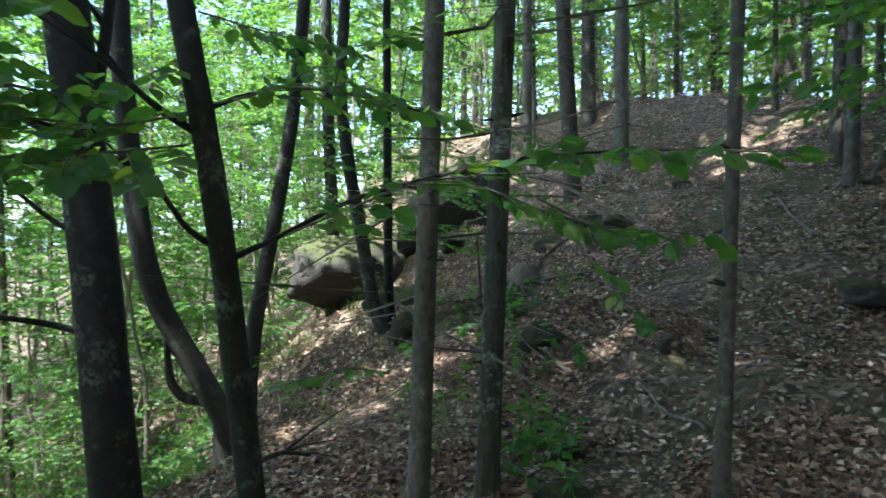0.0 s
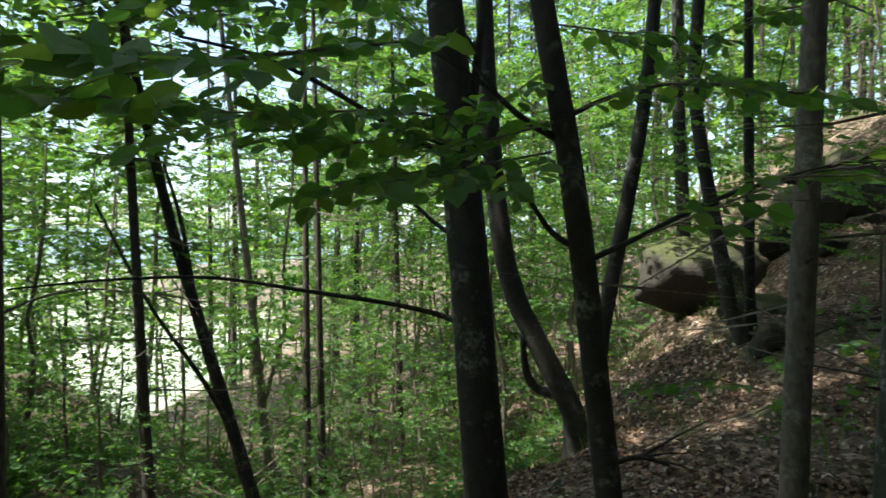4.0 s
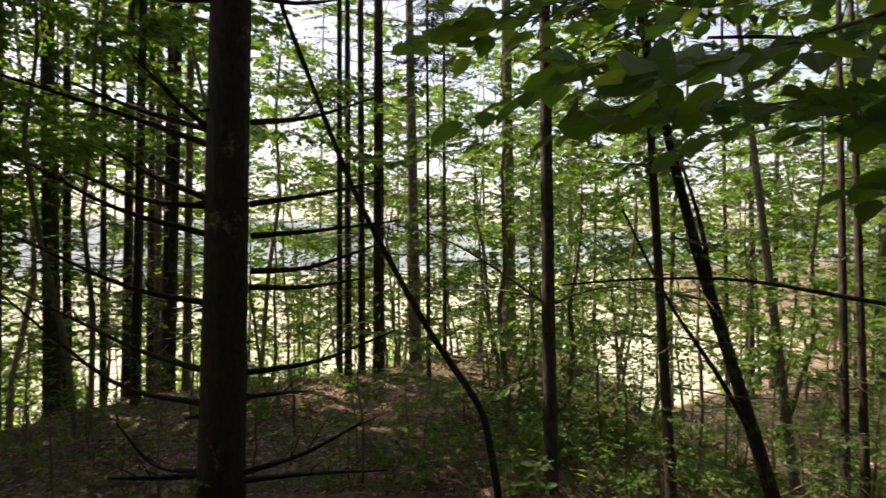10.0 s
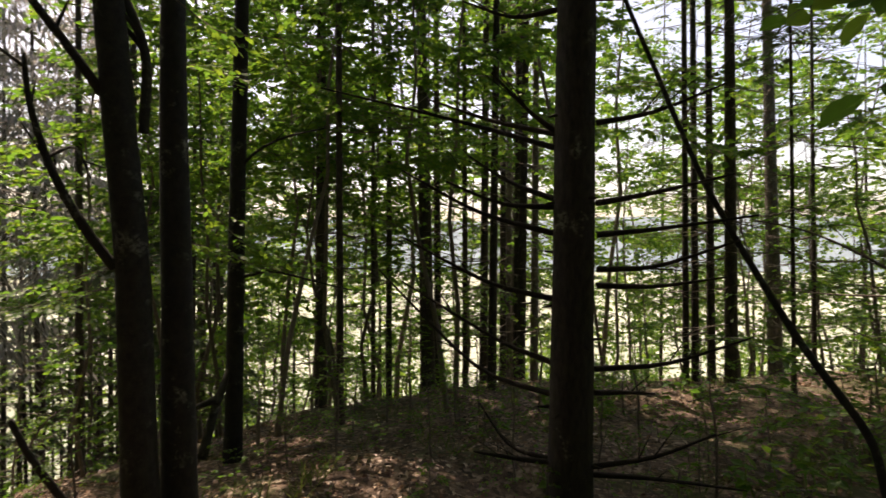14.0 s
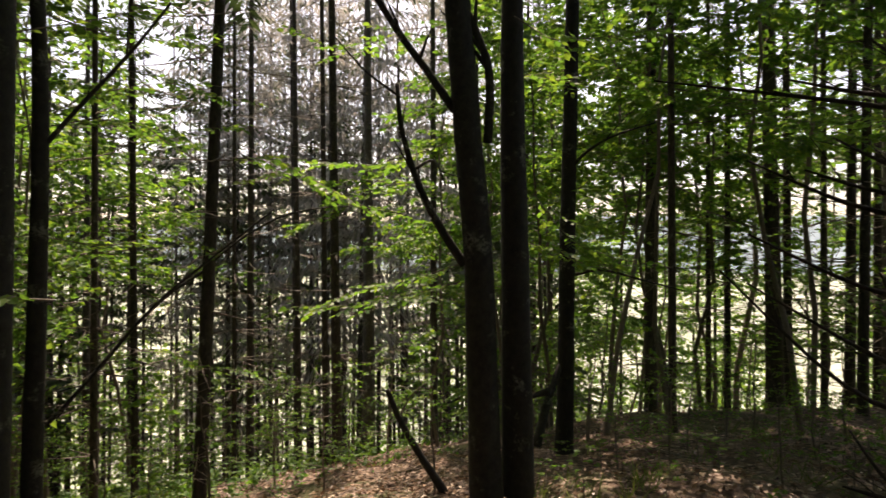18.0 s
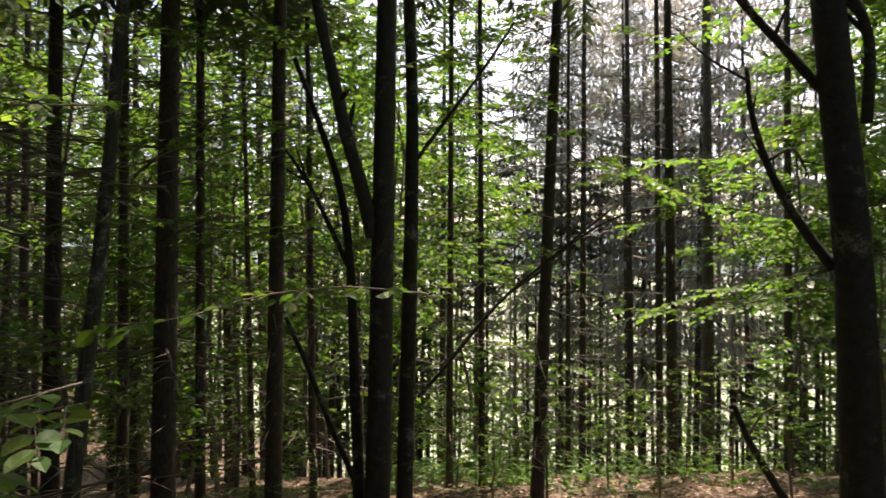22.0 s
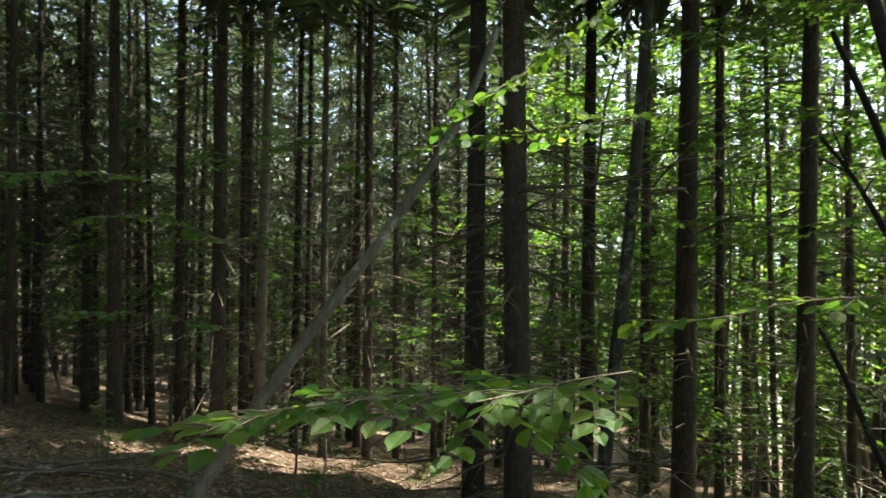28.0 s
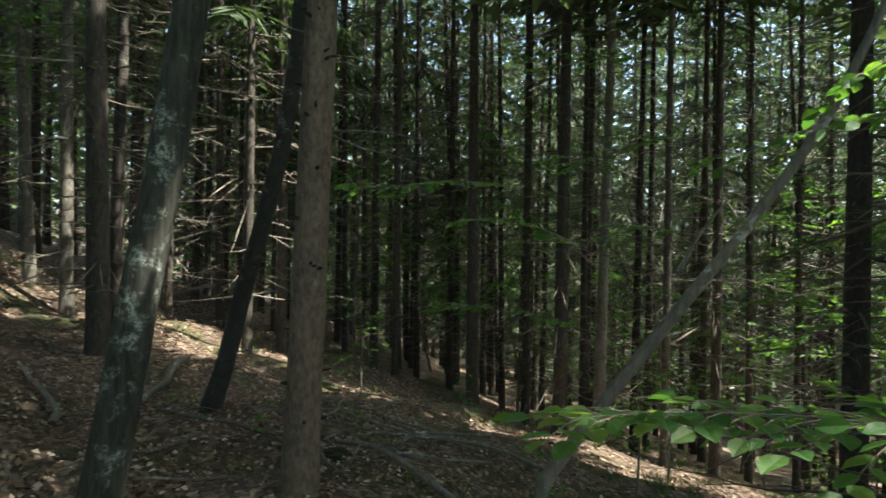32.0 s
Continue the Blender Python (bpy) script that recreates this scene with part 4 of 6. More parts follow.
spruce(-93.33, 8.07, 0.252, -0.9, label="reddish spruce trunk in a patch of sun", dead="few")
spruce(-91.16, 10.07, 0.170, -0.3, bark_mat=PALE_BARK)
spruce(-88.66, 11.07, 0.165, -2.2, bark_mat=PALE_BARK)
spruce(-94.69, 9.07, 0.158, 0.9)
spruce(-98.50, 11.07, 0.109, 0.0)
spruce(-117.68, 12.08, 0.140, 0.3)

# ---- the wood around: poles by chance, none nearer than the ones above ----
TAKEN = [(o.location.x, o.location.y) for o in scene.objects if o.type == "EMPTY"]
VARIANTS = {"open": [], "dense": [], "tall": []}


def wood(count, az0, az1, r0, r1, gap, heights, group="spruce wood", sort="open"):
    pool = VARIANTS[sort]
    low, high = dict(open=(0.5, 0.68), dense=(0.16, 0.36), tall=(0.44, 0.56))[sort]
    tries = made = 0
    while made < count and tries < count * 30:
        tries += 1
        az, r = rnd.uniform(az0, az1), math.sqrt(rnd.uniform(r0 * r0, r1 * r1))
        p = pt(az, r)
        if any((p.x - x) ** 2 + (p.y - y) ** 2 < gap * gap for x, y in TAKEN):
            continue
        if sort != "tall" and shades_clearing(p, 1.5):
            continue
        TAKEN.append((p.x, p.y))
        made += 1
        h = rnd.uniform(*heights)
        if len(pool) < 8:
            pool.append(spruce(az, r, rnd.uniform(0.10, 0.19), rnd.uniform(-1, 1), h, group=group, crown_from=rnd.uniform(low, high)))
        else:
            m = Matrix.Translation(p) @ pose(0, 0, 0, rnd.uniform(-1.2, 1.2), rnd.uniform(-1.2, 1.2), rnd.uniform(0, 360))
            copy_thing(pool[made % 8], m)


wood(9, 250, 277, 9, 15, 1.3, (15, 20), sort="dense")
wood(20, 196, 277, 11.5, 15, 1.2, (15, 20))
wood(110, 196, 279, 13, 26, 1.15, (14, 19), sort="dense")
wood(5, 124, 137, 13, 26, 1.5, (15, 20))
wood(12, 166, 186, 12, 26, 1.5, (15, 20))
wood(4, 142, 166, 14, 26, 1.8, (16, 19))
wood(6, 160, 176, 19, 28, 2.0, (17, 22), sort="dense")
wood(8, 45, 128, 15, 24, 2.2, (15, 19))
wood(26, 133, 172, 25, 36, 1.6, (24, 29), sort="tall")
wood(20, -45, 45, 16, 26, 2.0, (13, 18))
# unseen poles uphill behind the viewpoint, added to hold back sky light
wood(10, 279, 322, 3.5, 18, 2.0, (12, 18))
for az, r in ((135, 20), (138, 22), (140, 24), (141.5, 20.5), (143, 26), (144.5, 22), (146, 24.5), (147.5, 21), (149.5, 26), (151, 22.5), (153, 25), (156, 28), (133, 23)):
    spruce(az, r, rnd.uniform(0.16, 0.24), rnd.uniform(-1, 1), rnd.uniform(23.2, 27), crown_from=rnd.uniform(0.26, 0.62), dry=True, label="half-dead spruce hung with grey dry twigs")


def far_woods(name, label, sectors, seed):
    """The wood farther off, in one sheet of poles and one of foliage."""
    g0 = random.Random(seed)
    poles, crowns, leaf, twigs = Geo(), Geo(), Geo(), Geo()
    gn = np.random.default_rng(seed)
    for az0, az1, r0, r1, count, from_z, broad in sectors:
        for _ in range(count):
            p = pt(g0.uniform(az0, az1), math.sqrt(g0.uniform(r0 * r0, r1 * r1)))
            h, d = g0.uniform(13, 21), g0.uniform(0.12, 0.3)
            lean = Vector((g0.uniform(-0.3, 0.3), g0.uniform(-0.3, 0.3), 0))
            poles.tube([p, p + Vector((0, 0, 3)) + lean * 0.3, p + Vector((0, 0, h * 0.6)) + lean, p + Vector((0, 0, h)) + lean], (d * 0.55, d * 0.45, d * 0.3, 0.02), 6)
            if g0.random() < 0.75 and not 50 < az0 < 170:
                fine_twigs(twigs, gn, tuple(p), 70, 0.5, h * 0.75, (0.6, 2.2), (0.03, 0.07))
            if g0.random() < broad:
                n = 420
                z = gn.uniform(0.12, 1.0, n)
                a = gn.uniform(0, 6.28, n)
                q = gn.uniform(0.3, 1, n) * 2.6 * np.sin(np.clip(z, 0.1, 0.95) * 3.1) ** 0.5
                layer = z + 0.04 * np.sin(a * 3 + z * 30)
                c = np.stack([p.x + np.cos(a) * q, p.y + np.sin(a) * q, p.z + layer * h * 0.8], 1)
                big = max(1.0, math.hypot(p.x, p.y) / 28)
                leaf.leaves(c, gn.normal(0, 1, (n, 3)), np.array((0, 0, 1.0)) + gn.normal(0, 0.8, (n, 3)), gn.uniform(0.14, 0.3, n) * big, gn.uniform(0.10, 0.2, n) * big)
            else:
                z = h * from_z * g0.uniform(0.7, 1.3)
                while z < h:
                    for _ in range(2):
                        frond(crowns, g0, (p.x, p.y, p.z + z), g0.uniform(0, 6.28), (2.0 * (1 - z / h) ** 0.7 + 0.4) * g0.uniform(0.7, 1.1), g0.uniform(0.3, 0.6), 0.2)
                    z += 0.7
    for sort, geo, mat in (("poles", poles, SPRUCE_BARK), ("twigs", twigs, TWIG_BARK), ("needles", crowns, NEEDLES), ("leaves", leaf, CROWN_LEAF)):
        if geo.n:
            tagged(part("far_wood_" + sort, geo, mat, None, "", False), label, "forest", kind="stuff")


far_woods("far", "dense wood of spruce and beech farther down the hill", [(185, 280, 27, 44, 110, 0.10, 0.2), (188, 282, 42, 75, 90, 0.06, 0.5), (122, 138, 24, 48, 24, 0.2, 0.45), (165, 190, 24, 48, 44, 0.2, 0.45), (141, 165, 36, 58, 30, 0.2, 0.5), (122, 136, 13.5, 25, 9, 0.3, 0.8), (166, 192, 13.5, 25, 18, 0.3, 0.8), (52, 128, 24, 44, 22, 0.35, 0.8), (133, 172, 24, 36, 26, 0.5, 0.15), (62, 128, 48, 120, 60, 0.2, 0.9), (2, 50, 22, 42, 28, 0.3, 0.9), (-44, 2, 19, 36, 46, 0.3, 0.9)], 3)


# unseen tall beeches added behind the viewpoint, whose crowns close off the sky light
for az, r in ((282, 5.0), (288, 8.0), (293, 3.6), (301, 6.2), (309, 9.0), (314, 4.2), (319, 7.2), (283, 11.5)):
    p = pt(az, r)
    beech([p, p + Vector((0.1, 0.1, 4)), p + Vector((0.2, -0.1, 10))], 0.24, 0.12, "unseen tall beech with a broad crown, added to block sky light", scale=1.25)


def hillside(count, az0, az1, r0, r1, seed, tall=17.0, mat=None):
    """The wooded hillside across, as masses of needle boughs."""
    g0 = np.random.default_rng(seed)
    a, r = np.radians(g0.uniform(az0, az1, count)), g0.uniform(r0, r1, count)
    x, y = -np.sin(a) * r, np.cos(a) * r
    z = land(x, y) + g0.uniform(0.0, 1.0, count) ** 0.8 * (tall + (r - r0) * 0.35) * (0.8 + 0.2 * np.sin(a * 31 + r))
    d = g0.normal(0, 1, (count, 3))
    d[:, 2] = -np.abs(d[:, 2]) * 0.6
    g = Geo()
    g.leaves(np.stack([x, y, z], 1), d, np.array((0, 0, 1.0)) + g0.normal(0, 0.7, (count, 3)), g0.uniform(0.8, 1.9, count), g0.uniform(0.35, 0.8, count))
    tagged(part("hillside_wood", g, mat or NEEDLES, None, "", False), "dark wooded hillside seen between the trunks", "forest", kind="stuff")


hillside(34000, 188, 286, 46, 95, 9, 35.0)
hillside(4200, 118, 190, 55, 95, 11, 34.0, CROWN_LEAF)
hillside(2600, 4, 52, 42, 70, 12, 16.0, CROWN_LEAF)
hillside(3600, -46, 6, 34, 60, 10, 15.0, CROWN_LEAF)


# ---- leafy undergrowth ----
def sapling_mesh(k, h, reach, per, size, z_from=0.15, flat=0.7):
    """Stem, twigs and leaves of a young beech with its boughs in level layers."""
    g0 = np.random.default_rng(200 + k)
    wood_geo, leaf_geo = Geo(), Geo()
    zs = np.linspace(0, h, 9)
    bx = np.cumsum(g0.normal(0, 0.013 * h, 9))
    by = np.cumsum(g0.normal(0, 0.013 * h, 9))
    bx, by = bx - bx[0], by - by[0]
    wood_geo.tube(np.stack([bx, by, zs], 1), np.linspace((0.011 if h < 6 else 0.0065) * h ** 0.8 + 0.004, 0.003, 9), 6)
    P, D = [], []
    z = h * z_from
    while z < h * 0.98:
        a = g0.uniform(0, 6.28)
        L = reach * (1.1 - z / h) ** 0.5 * g0.uniform(0.5, 1.1)
        o = np.array((np.interp(z, zs, bx), np.interp(z, zs, by), z))
        d = np.array((math.cos(a), math.sin(a), 0))
        s = np.linspace(0, 1, 6)
        rise = g0.uniform(0.05, 0.75)
        line = o + d * (L * s)[:, None] + np.array((0, 0, 1)) * (L * (rise * s - 0.4 * s * s))[:, None]
        wood_geo.tube(line[::2], (0.008, 0.005, 0.003), 3)
        for _ in range(max(3, int(L * (8 if h < 6 else 11)))):
            t0 = g0.uniform(0.2, 1)
            q = np.array([np.interp(t0, s, line[:, c]) for c in range(3)])
            b = a + g0.choice((-1, 1)) * g0.uniform(0.4, 1.1)
            dd = np.array((math.cos(b), math.sin(b), g0.uniform(-0.6, 0.35)))
            l2 = g0.uniform(0.25, 0.6) * min(1.3, L)
            wood_geo.add([q, q + np.array((0, 0, 0.006)), q + dd * l2], [(0, 1, 2)])
            n = per
            u = np.sort(g0.uniform(0.1, 1.0, n))
            sg = np.where(np.arange(n) % 2, 1.0, -1.0)
            sd = np.array((-dd[1], dd[0], 0))
            P.append(q + dd * (l2 * u)[:, None])
            D.append(dd * 0.7 + sd * sg[:, None] * 0.8 + g0.normal(0, 0.15, (n, 3)) + np.array((0, 0, -0.25)))
        z += g0.uniform(0.045, 0.10) * max(1.5, h * 0.5)
    P, D = np.concatenate(P), np.concatenate(D)
    leaf_geo.leaves(P, D, np.array((0, 0, 1.0)) + g0.normal(0, flat, (len(P), 3)), g0.uniform(0.75, 1.2, len(P)) * size, g0.uniform(0.75, 1.2, len(P)) * size * 0.62)
    return wood_geo.mesh("stem", TWIG_BARK), leaf_geo.mesh("leaves", BEECH_LEAF, False)


def sapling_thing(kind, meshes, label, group):
    root = new(kind)
    tagged(root, label, "tree" if kind == "understorey_beech" else "sapling", group)
    part("stem", meshes[0], None, root)
    ob = part("leaves", meshes[1], None, root)
    ob["kind"] = "stuff"
    return root


SAPLINGS = {}


def sapling(az, r, h, kind, turn=None):
    """Sets a young beech at a bearing; kind: tall, mid or low."""
    specs = dict(tall=(4.6, 1.6, 6, 0.085, 0.22), mid=(2.6, 1.1, 6, 0.07, 0.2), low=(0.8, 0.5, 5, 0.065, 0.3), tree=(9.0, 3.0, 10, 0.105, 0.2), high=(10.0, 3.6, 12, 0.115, 0.36))
    k = rnd.randint(0, 3)
    m = Matrix.Translation(pt(az, r)) @ pose(0, 0, 0, rnd.uniform(-4, 4), rnd.uniform(-4, 4), rnd.uniform(0, 360) if turn is None else turn)
    base_h = specs[kind][0]
    if (kind, k) not in SAPLINGS:
        H, reach, per, size, zf = specs[kind]
        names = dict(tall="young beech with level sprays of sunlit green leaves", mid="beech sapling with thin level leafy twigs", low="small green beech seedling on the leaf litter", tree="slender understorey beech with airy layers of green leaves", high="bare-stemmed young beech with a spreading green crown")
        SAPLINGS[kind, k] = sapling_thing("understorey_beech" if kind in ("tree", "high") else "beech_sapling", sapling_mesh(len(SAPLINGS), H, reach, per, size, zf, 0.95), names[kind], dict(tall="young beeches", mid="beech saplings", low="beech seedlings", tree="understorey beeches", high="understorey beeches")[kind])
        root = SAPLINGS[kind, k]
        root.matrix_basis = m @ Matrix.Scale(h / base_h, 4)
        return root
    ob = copy_thing(SAPLINGS[kind, k], m)
    ob.scale = (h / base_h,) * 3
    return ob


def undergrowth(count, az0, az1, r0, r1, kind, h0, h1):
    for i in range(count):
        if kind in ("tree", "high") and r1 < 17 and shades_clearing(pt(az0 + (az1 - az0) * (i + 0.5) / count, (r0 + r1) / 2), 1.0, 3.0, 9.0):
            continue
        sapling(az0 + (az1 - az0) * (i + rnd.random()) / count, math.sqrt(rnd.uniform(r0 * r0, r1 * r1)), rnd.uniform(h0, h1), kind)


for az, r, h in ((126, 12, 11), (104, 9.5, 10), (92, 10.5, 11), (119.5, 9.5, 8), (126, 14, 10), (115, 17, 11), (112, 11, 9)):
    sapling(az, r, h, "high")
undergrowth(9, 60, 132, 9.5, 15, "high", 8, 12)
undergrowth(14, 58, 132, 15, 26, "high", 12, 17)
undergrowth(9, 10, 42, 20, 28, "high", 13, 17)
undergrowth(4, 28, 62, 10, 18, "high", 8, 13)
undergrowth(10, 160, 196, 9, 17, "high", 9, 12)
undergrowth(4, 8, 26, 9, 14, "tree", 5, 8)
undergrowth(13, 6, 46, 14, 26, "tree", 8, 12)
undergrowth(4, 44, 62, 13, 22, "tree", 7, 11)
undergrowth(12, 58, 96, 11.5, 22, "tree", 7, 11)
undergrowth(6, 98, 134, 13, 22, "high", 8, 12)
undergrowth(4, 58, 92, 7.5, 12, "tree", 6, 9)
undergrowth(4, 94, 132, 7.5, 12, "high", 7, 10)
undergrowth(3, 168, 205, 8.5, 11, "tree", 7, 9)
undergrowth(4, 112, 136, 6.5, 10, "high", 7, 9)
# unseen understorey behind the viewpoint, added to block the sky there
undergrowth(18, 279, 322, 3.5, 13, "tree", 6, 10)
undergrowth(6, 168, 200, 14, 26, "tree", 8, 12)
undergrowth(9, 185, 272, 12, 20, "tree", 6, 9)
undergrowth(17, -42, 8, 15, 25, "tree", 7, 11)
undergrowth(14, 14, 46, 9, 16, "tall", 3.0, 5.0)
undergrowth(9, 46, 70, 8, 14, "tall", 2.5, 5.0)
undergrowth(12, 60, 130, 9.0, 14, "tall", 2.5, 5.0)
undergrowth(4, 126, 190, 9, 16, "tall", 2.5, 4.5)
undergrowth(5, 138, 168, 11, 20, "tall", 2.5, 4.5)
undergrowth(16, 28, 72, 6.5, 14, "mid", 1.0, 2.0)
undergrowth(14, 22, 46, 6.5, 13, "mid", 1.0, 2.4)
undergrowth(9, 18, 42, 10, 16, "tall", 2.5, 5.0)
undergrowth(8, 16, 44, 11, 18, "tree", 4, 7)
undergrowth(6, 190, 262, 10, 18, "tall", 2.5, 5.0)
undergrowth(10, -32, 10, 14, 22, "tall", 3.0, 5.0)
undergrowth(6, 25, 70, 5, 9, "mid", 1.2, 2.2)
undergrowth(14, 66, 125, 4.8, 9, "mid", 0.6, 1.2)
undergrowth(14, 128, 185, 5, 9, "mid", 0.9, 1.8)
undergrowth(6, 185, 255, 6, 10, "mid", 0.8, 1.6)
undergrowth(4, 0, 22, 4, 8, "mid", 0.5, 1.0)
undergrowth(44, 40, 130, 3.8, 10, "low", 0.2, 0.45)
undergrowth(7, 52, 96, 4.6, 8, "mid", 0.8, 1.5)
undergrowth(8, 138, 172, 8.5, 15, "mid", 1.0, 2.0)
undergrowth(12, 96, 128, 5, 8.5, "mid", 0.8, 1.5)
undergrowth(40, 56, 128, 3.2, 6.5, "low", 0.2, 0.45)
undergrowth(18, 190, 262, 3.5, 9, "low", 0.2, 0.5)
undergrowth(12, -30, 25, 3.5, 10, "low", 0.2, 0.45)

# ---- boughs close to the lens ----
def bough(pts, r0, leaf_len, per_m, twig, label, droop=0.15, seed=1, flat=0.75):
    """A leafy beech bough through pts: a thin bent stem, side twigs and two-ranked leaves."""
    g0 = np.random.default_rng(seed)
    P = np.array([tuple(p) for p in pts], float)
    root = new("beech_bough")
    root.location = P[0]
    tagged(root, label, "branch", "beech boughs")
    P = P - P[0]
    t, s = np.linspace(0, 1, len(P)), np.linspace(0, 1, 24)
    Q = np.stack([np.interp(s, t, P[:, c]) for c in range(3)], 1)
    for _ in range(3):
        Q[1:-1] = (Q[:-2] + 2 * Q[1:-1] + Q[2:]) / 4
    tw = Geo().tube(Q, np.linspace(r0, 0.0015, 24), 7)
    length = np.linalg.norm(np.diff(Q, axis=0), axis=1).sum()
    leaf = Geo()
    LP, LD = [], []
    n = max(3, int(length * per_m))
    for i in range(n):
        q0 = 0.04 + 0.96 * (i + g0.uniform(0, 0.8)) / n
        q = np.array([np.interp(q0, s, Q[:, c]) for c in range(3)])
        d = np.array([np.interp(min(1, q0 + 0.05), s, Q[:, c]) for c in range(3)]) - np.array([np.interp(max(0, q0 - 0.05), s, Q[:, c]) for c in range(3)])
        d /= np.linalg.norm(d) + 1e-9
        side = np.cross(d, (0, 0, 1.0))
        side /= np.linalg.norm(side) + 1e-9
        w = d * 0.75 + side * (1 if i % 2 else -1) * g0.uniform(0.5, 1.0) + np.array((0, 0, -droop)) + g0.normal(0, 0.1, 3)
        w /= np.linalg.norm(w)
        L = twig * g0.uniform(0.5, 1.2) * (1.1 - 0.5 * q0)
        tw.tube([q, q + w * L * 0.5 + np.array((0, 0, 0.01)), q + w * L], (0.0025, 0.0018, 0.001), 4)
        m = max(2, int(L / (leaf_len * 0.55)))
        ws = np.cross(w, (0, 0, 1.0))
        for j in range(m + 1):
            u = (j + 0.6) / (m + 0.6)
            LP.append(q + w * L * min(u, 1))
            LD.append(w * 0.75 + ws * (1 if j % 2 else -1) * (0.75 if j < m else 0.0) + np.array((0, 0, -droop)) + g0.normal(0, 0.12, 3))
    LP, LD = np.array(LP), np.array(LD)
    up = np.array((0, 0, 1.0)) + g0.normal(0, flat, LP.shape)
    ln = leaf_len * g0.uniform(0.65, 1.15, len(LP))
    leaf.leaves(LP, LD, up, ln, ln * g0.uniform(0.6, 0.76, len(LP)), 0.12, True)
    tagged(part("twig_spray", tw, TWIG_BARK, root), kind="stuff")
    tagged(part("leaves", leaf, BEECH_LEAF, root, "green beech leaves in two ranks", False), kind="stuff")
    return root


DARK = "leafy beech bough hanging close by, dark green against the light"
bough([pt(32.23, 1.98, 2.24), pt(39.94, 1.68, 2.11), pt(49.68, 1.38, 1.97), pt(58.11, 1.23, 1.91), pt(64.25, 1.18, 1.91)], 0.006, 0.10, 17, 0.34, DARK, 0.1, 11)
bough([pt(26.70, 2.18, 2.02), pt(35.05, 1.98, 2.03), pt(43.83, 1.78, 1.96), pt(52.60, 1.58, 1.91), pt(60.98, 1.48, 1.91)], 0.005, 0.09, 17, 0.32, DARK, 0.1, 12)
bough([pt(25.81, 2.18, 1.81), pt(31.27, 1.98, 1.81), pt(36.97, 1.88, 1.82), pt(41.84, 1.78, 1.75)], 0.004, 0.085, 16, 0.26, DARK, 0.2, 13)
bough([pt(26.69, 2.28, 2.55), pt(37.46, 2.08, 2.41), pt(49.77, 1.88, 2.29), pt(63.85, 1.78, 2.23), pt(73.97, 1.67, 2.18)], 0.005, 0.09, 17, 0.34, DARK, 0.1, 14)
bough([pt(19.85, 2.18, 2.04), pt(26.65, 2.08, 1.95), pt(32.65, 1.98, 1.94), pt(40.29, 1.87, 1.90), pt(47.36, 1.77, 1.94)], 0.005, 0.085, 17, 0.3, DARK, 0.1, 15)
bough([pt(19.41, 2.18, 2.06), pt(12.79, 2.08, 2.11), pt(7.03, 2.03, 2.08), pt(-0.84, 1.98, 2.00)], 0.004, 0.075, 18, 0.25, "beech bough with bright green leaves reaching over the slope", 0.15, 16)
bough([pt(14.73, 2.18, 1.63), pt(2.15, 1.98, 1.81), pt(-8.16, 1.88, 1.87), pt(-17.44, 1.78, 1.86), pt(-28.42, 1.67, 1.81)], 0.004, 0.08, 14, 0.22, "thin beech bough with a line of green leaves before the slope", 0.15, 17)
bough([pt(4.12, 1.98, 1.80), pt(-3.28, 1.93, 1.79), pt(-8.62, 1.88, 1.71), pt(-13.35, 1.88, 1.66), pt(-20.49, 1.82, 1.64)], 0.003, 0.075, 14, 0.2, "thin beech bough with a line of green leaves before the slope", 0.2, 18)
bough([pt(21.41, 2.37, 2.26), pt(25.53, 2.27, 2.12), pt(29.71, 2.17, 2.03), pt(35.81, 2.06, 1.99)], 0.004, 0.085, 17, 0.3, DARK, 0.15, 19)
bough([pt(20.57, 2.47, 2.45), pt(14.73, 2.48, 2.40), pt(9.02, 2.48, 2.35), pt(3.11, 2.48, 2.42)], 0.004, 0.075, 17, 0.3, "beech bough with bright green leaves", 0.15, 20)
bough([pt(21.33, 2.07, 1.91), pt(26.53, 1.87, 1.85), pt(30.84, 1.67, 1.79), pt(36.02, 1.56, 1.76)], 0.004, 0.09, 16, 0.28, DARK, 0.1, 21)
bough([pt(4.73, 2.68, 1.09), pt(8.17, 2.58, 1.14), pt(12.02, 2.48, 1.12), pt(14.84, 2.48, 1.09)], 0.004, 0.06, 12, 0.2, "low beech twig with green leaves", 0.2, 22)
bough([pt(-11.11, 2.48, 1.62), pt(-13.46, 2.38, 1.50), pt(-15.77, 2.38, 1.40), pt(-18.02, 2.38, 1.31)], 0.003, 0.06, 10, 0.12, "low beech twig with green leaves", 0.2, 23)
for i, (az, r, z) in enumerate(((12, 9.4, 2.0), (9, 9.6, 2.4), (6, 9.8, 1.9), (16, 7.2, 2.5), (13, 8.2, 2.1), (11, 6.8, 2.9), (8, 7.6, 2.3), (5, 8.6, 2.8), (2, 7.2, 2.9), (14, 6.4, 3.2), (9, 8.8, 1.7), (20, 7.8, 3.0), (1, 9.2, 2.4))):
    bough([pt(az, r, z), pt(az - 4, r + 0.1, z + 0.12), pt(az - 8, r + 0.2, z + 0.05), pt(az - 12, r + 0.3, z - 0.15)], 0.006, 0.085, 9, 0.5, "beech bough with bright green leaves before the outcrop", 0.12, 90 + i, 0.6)
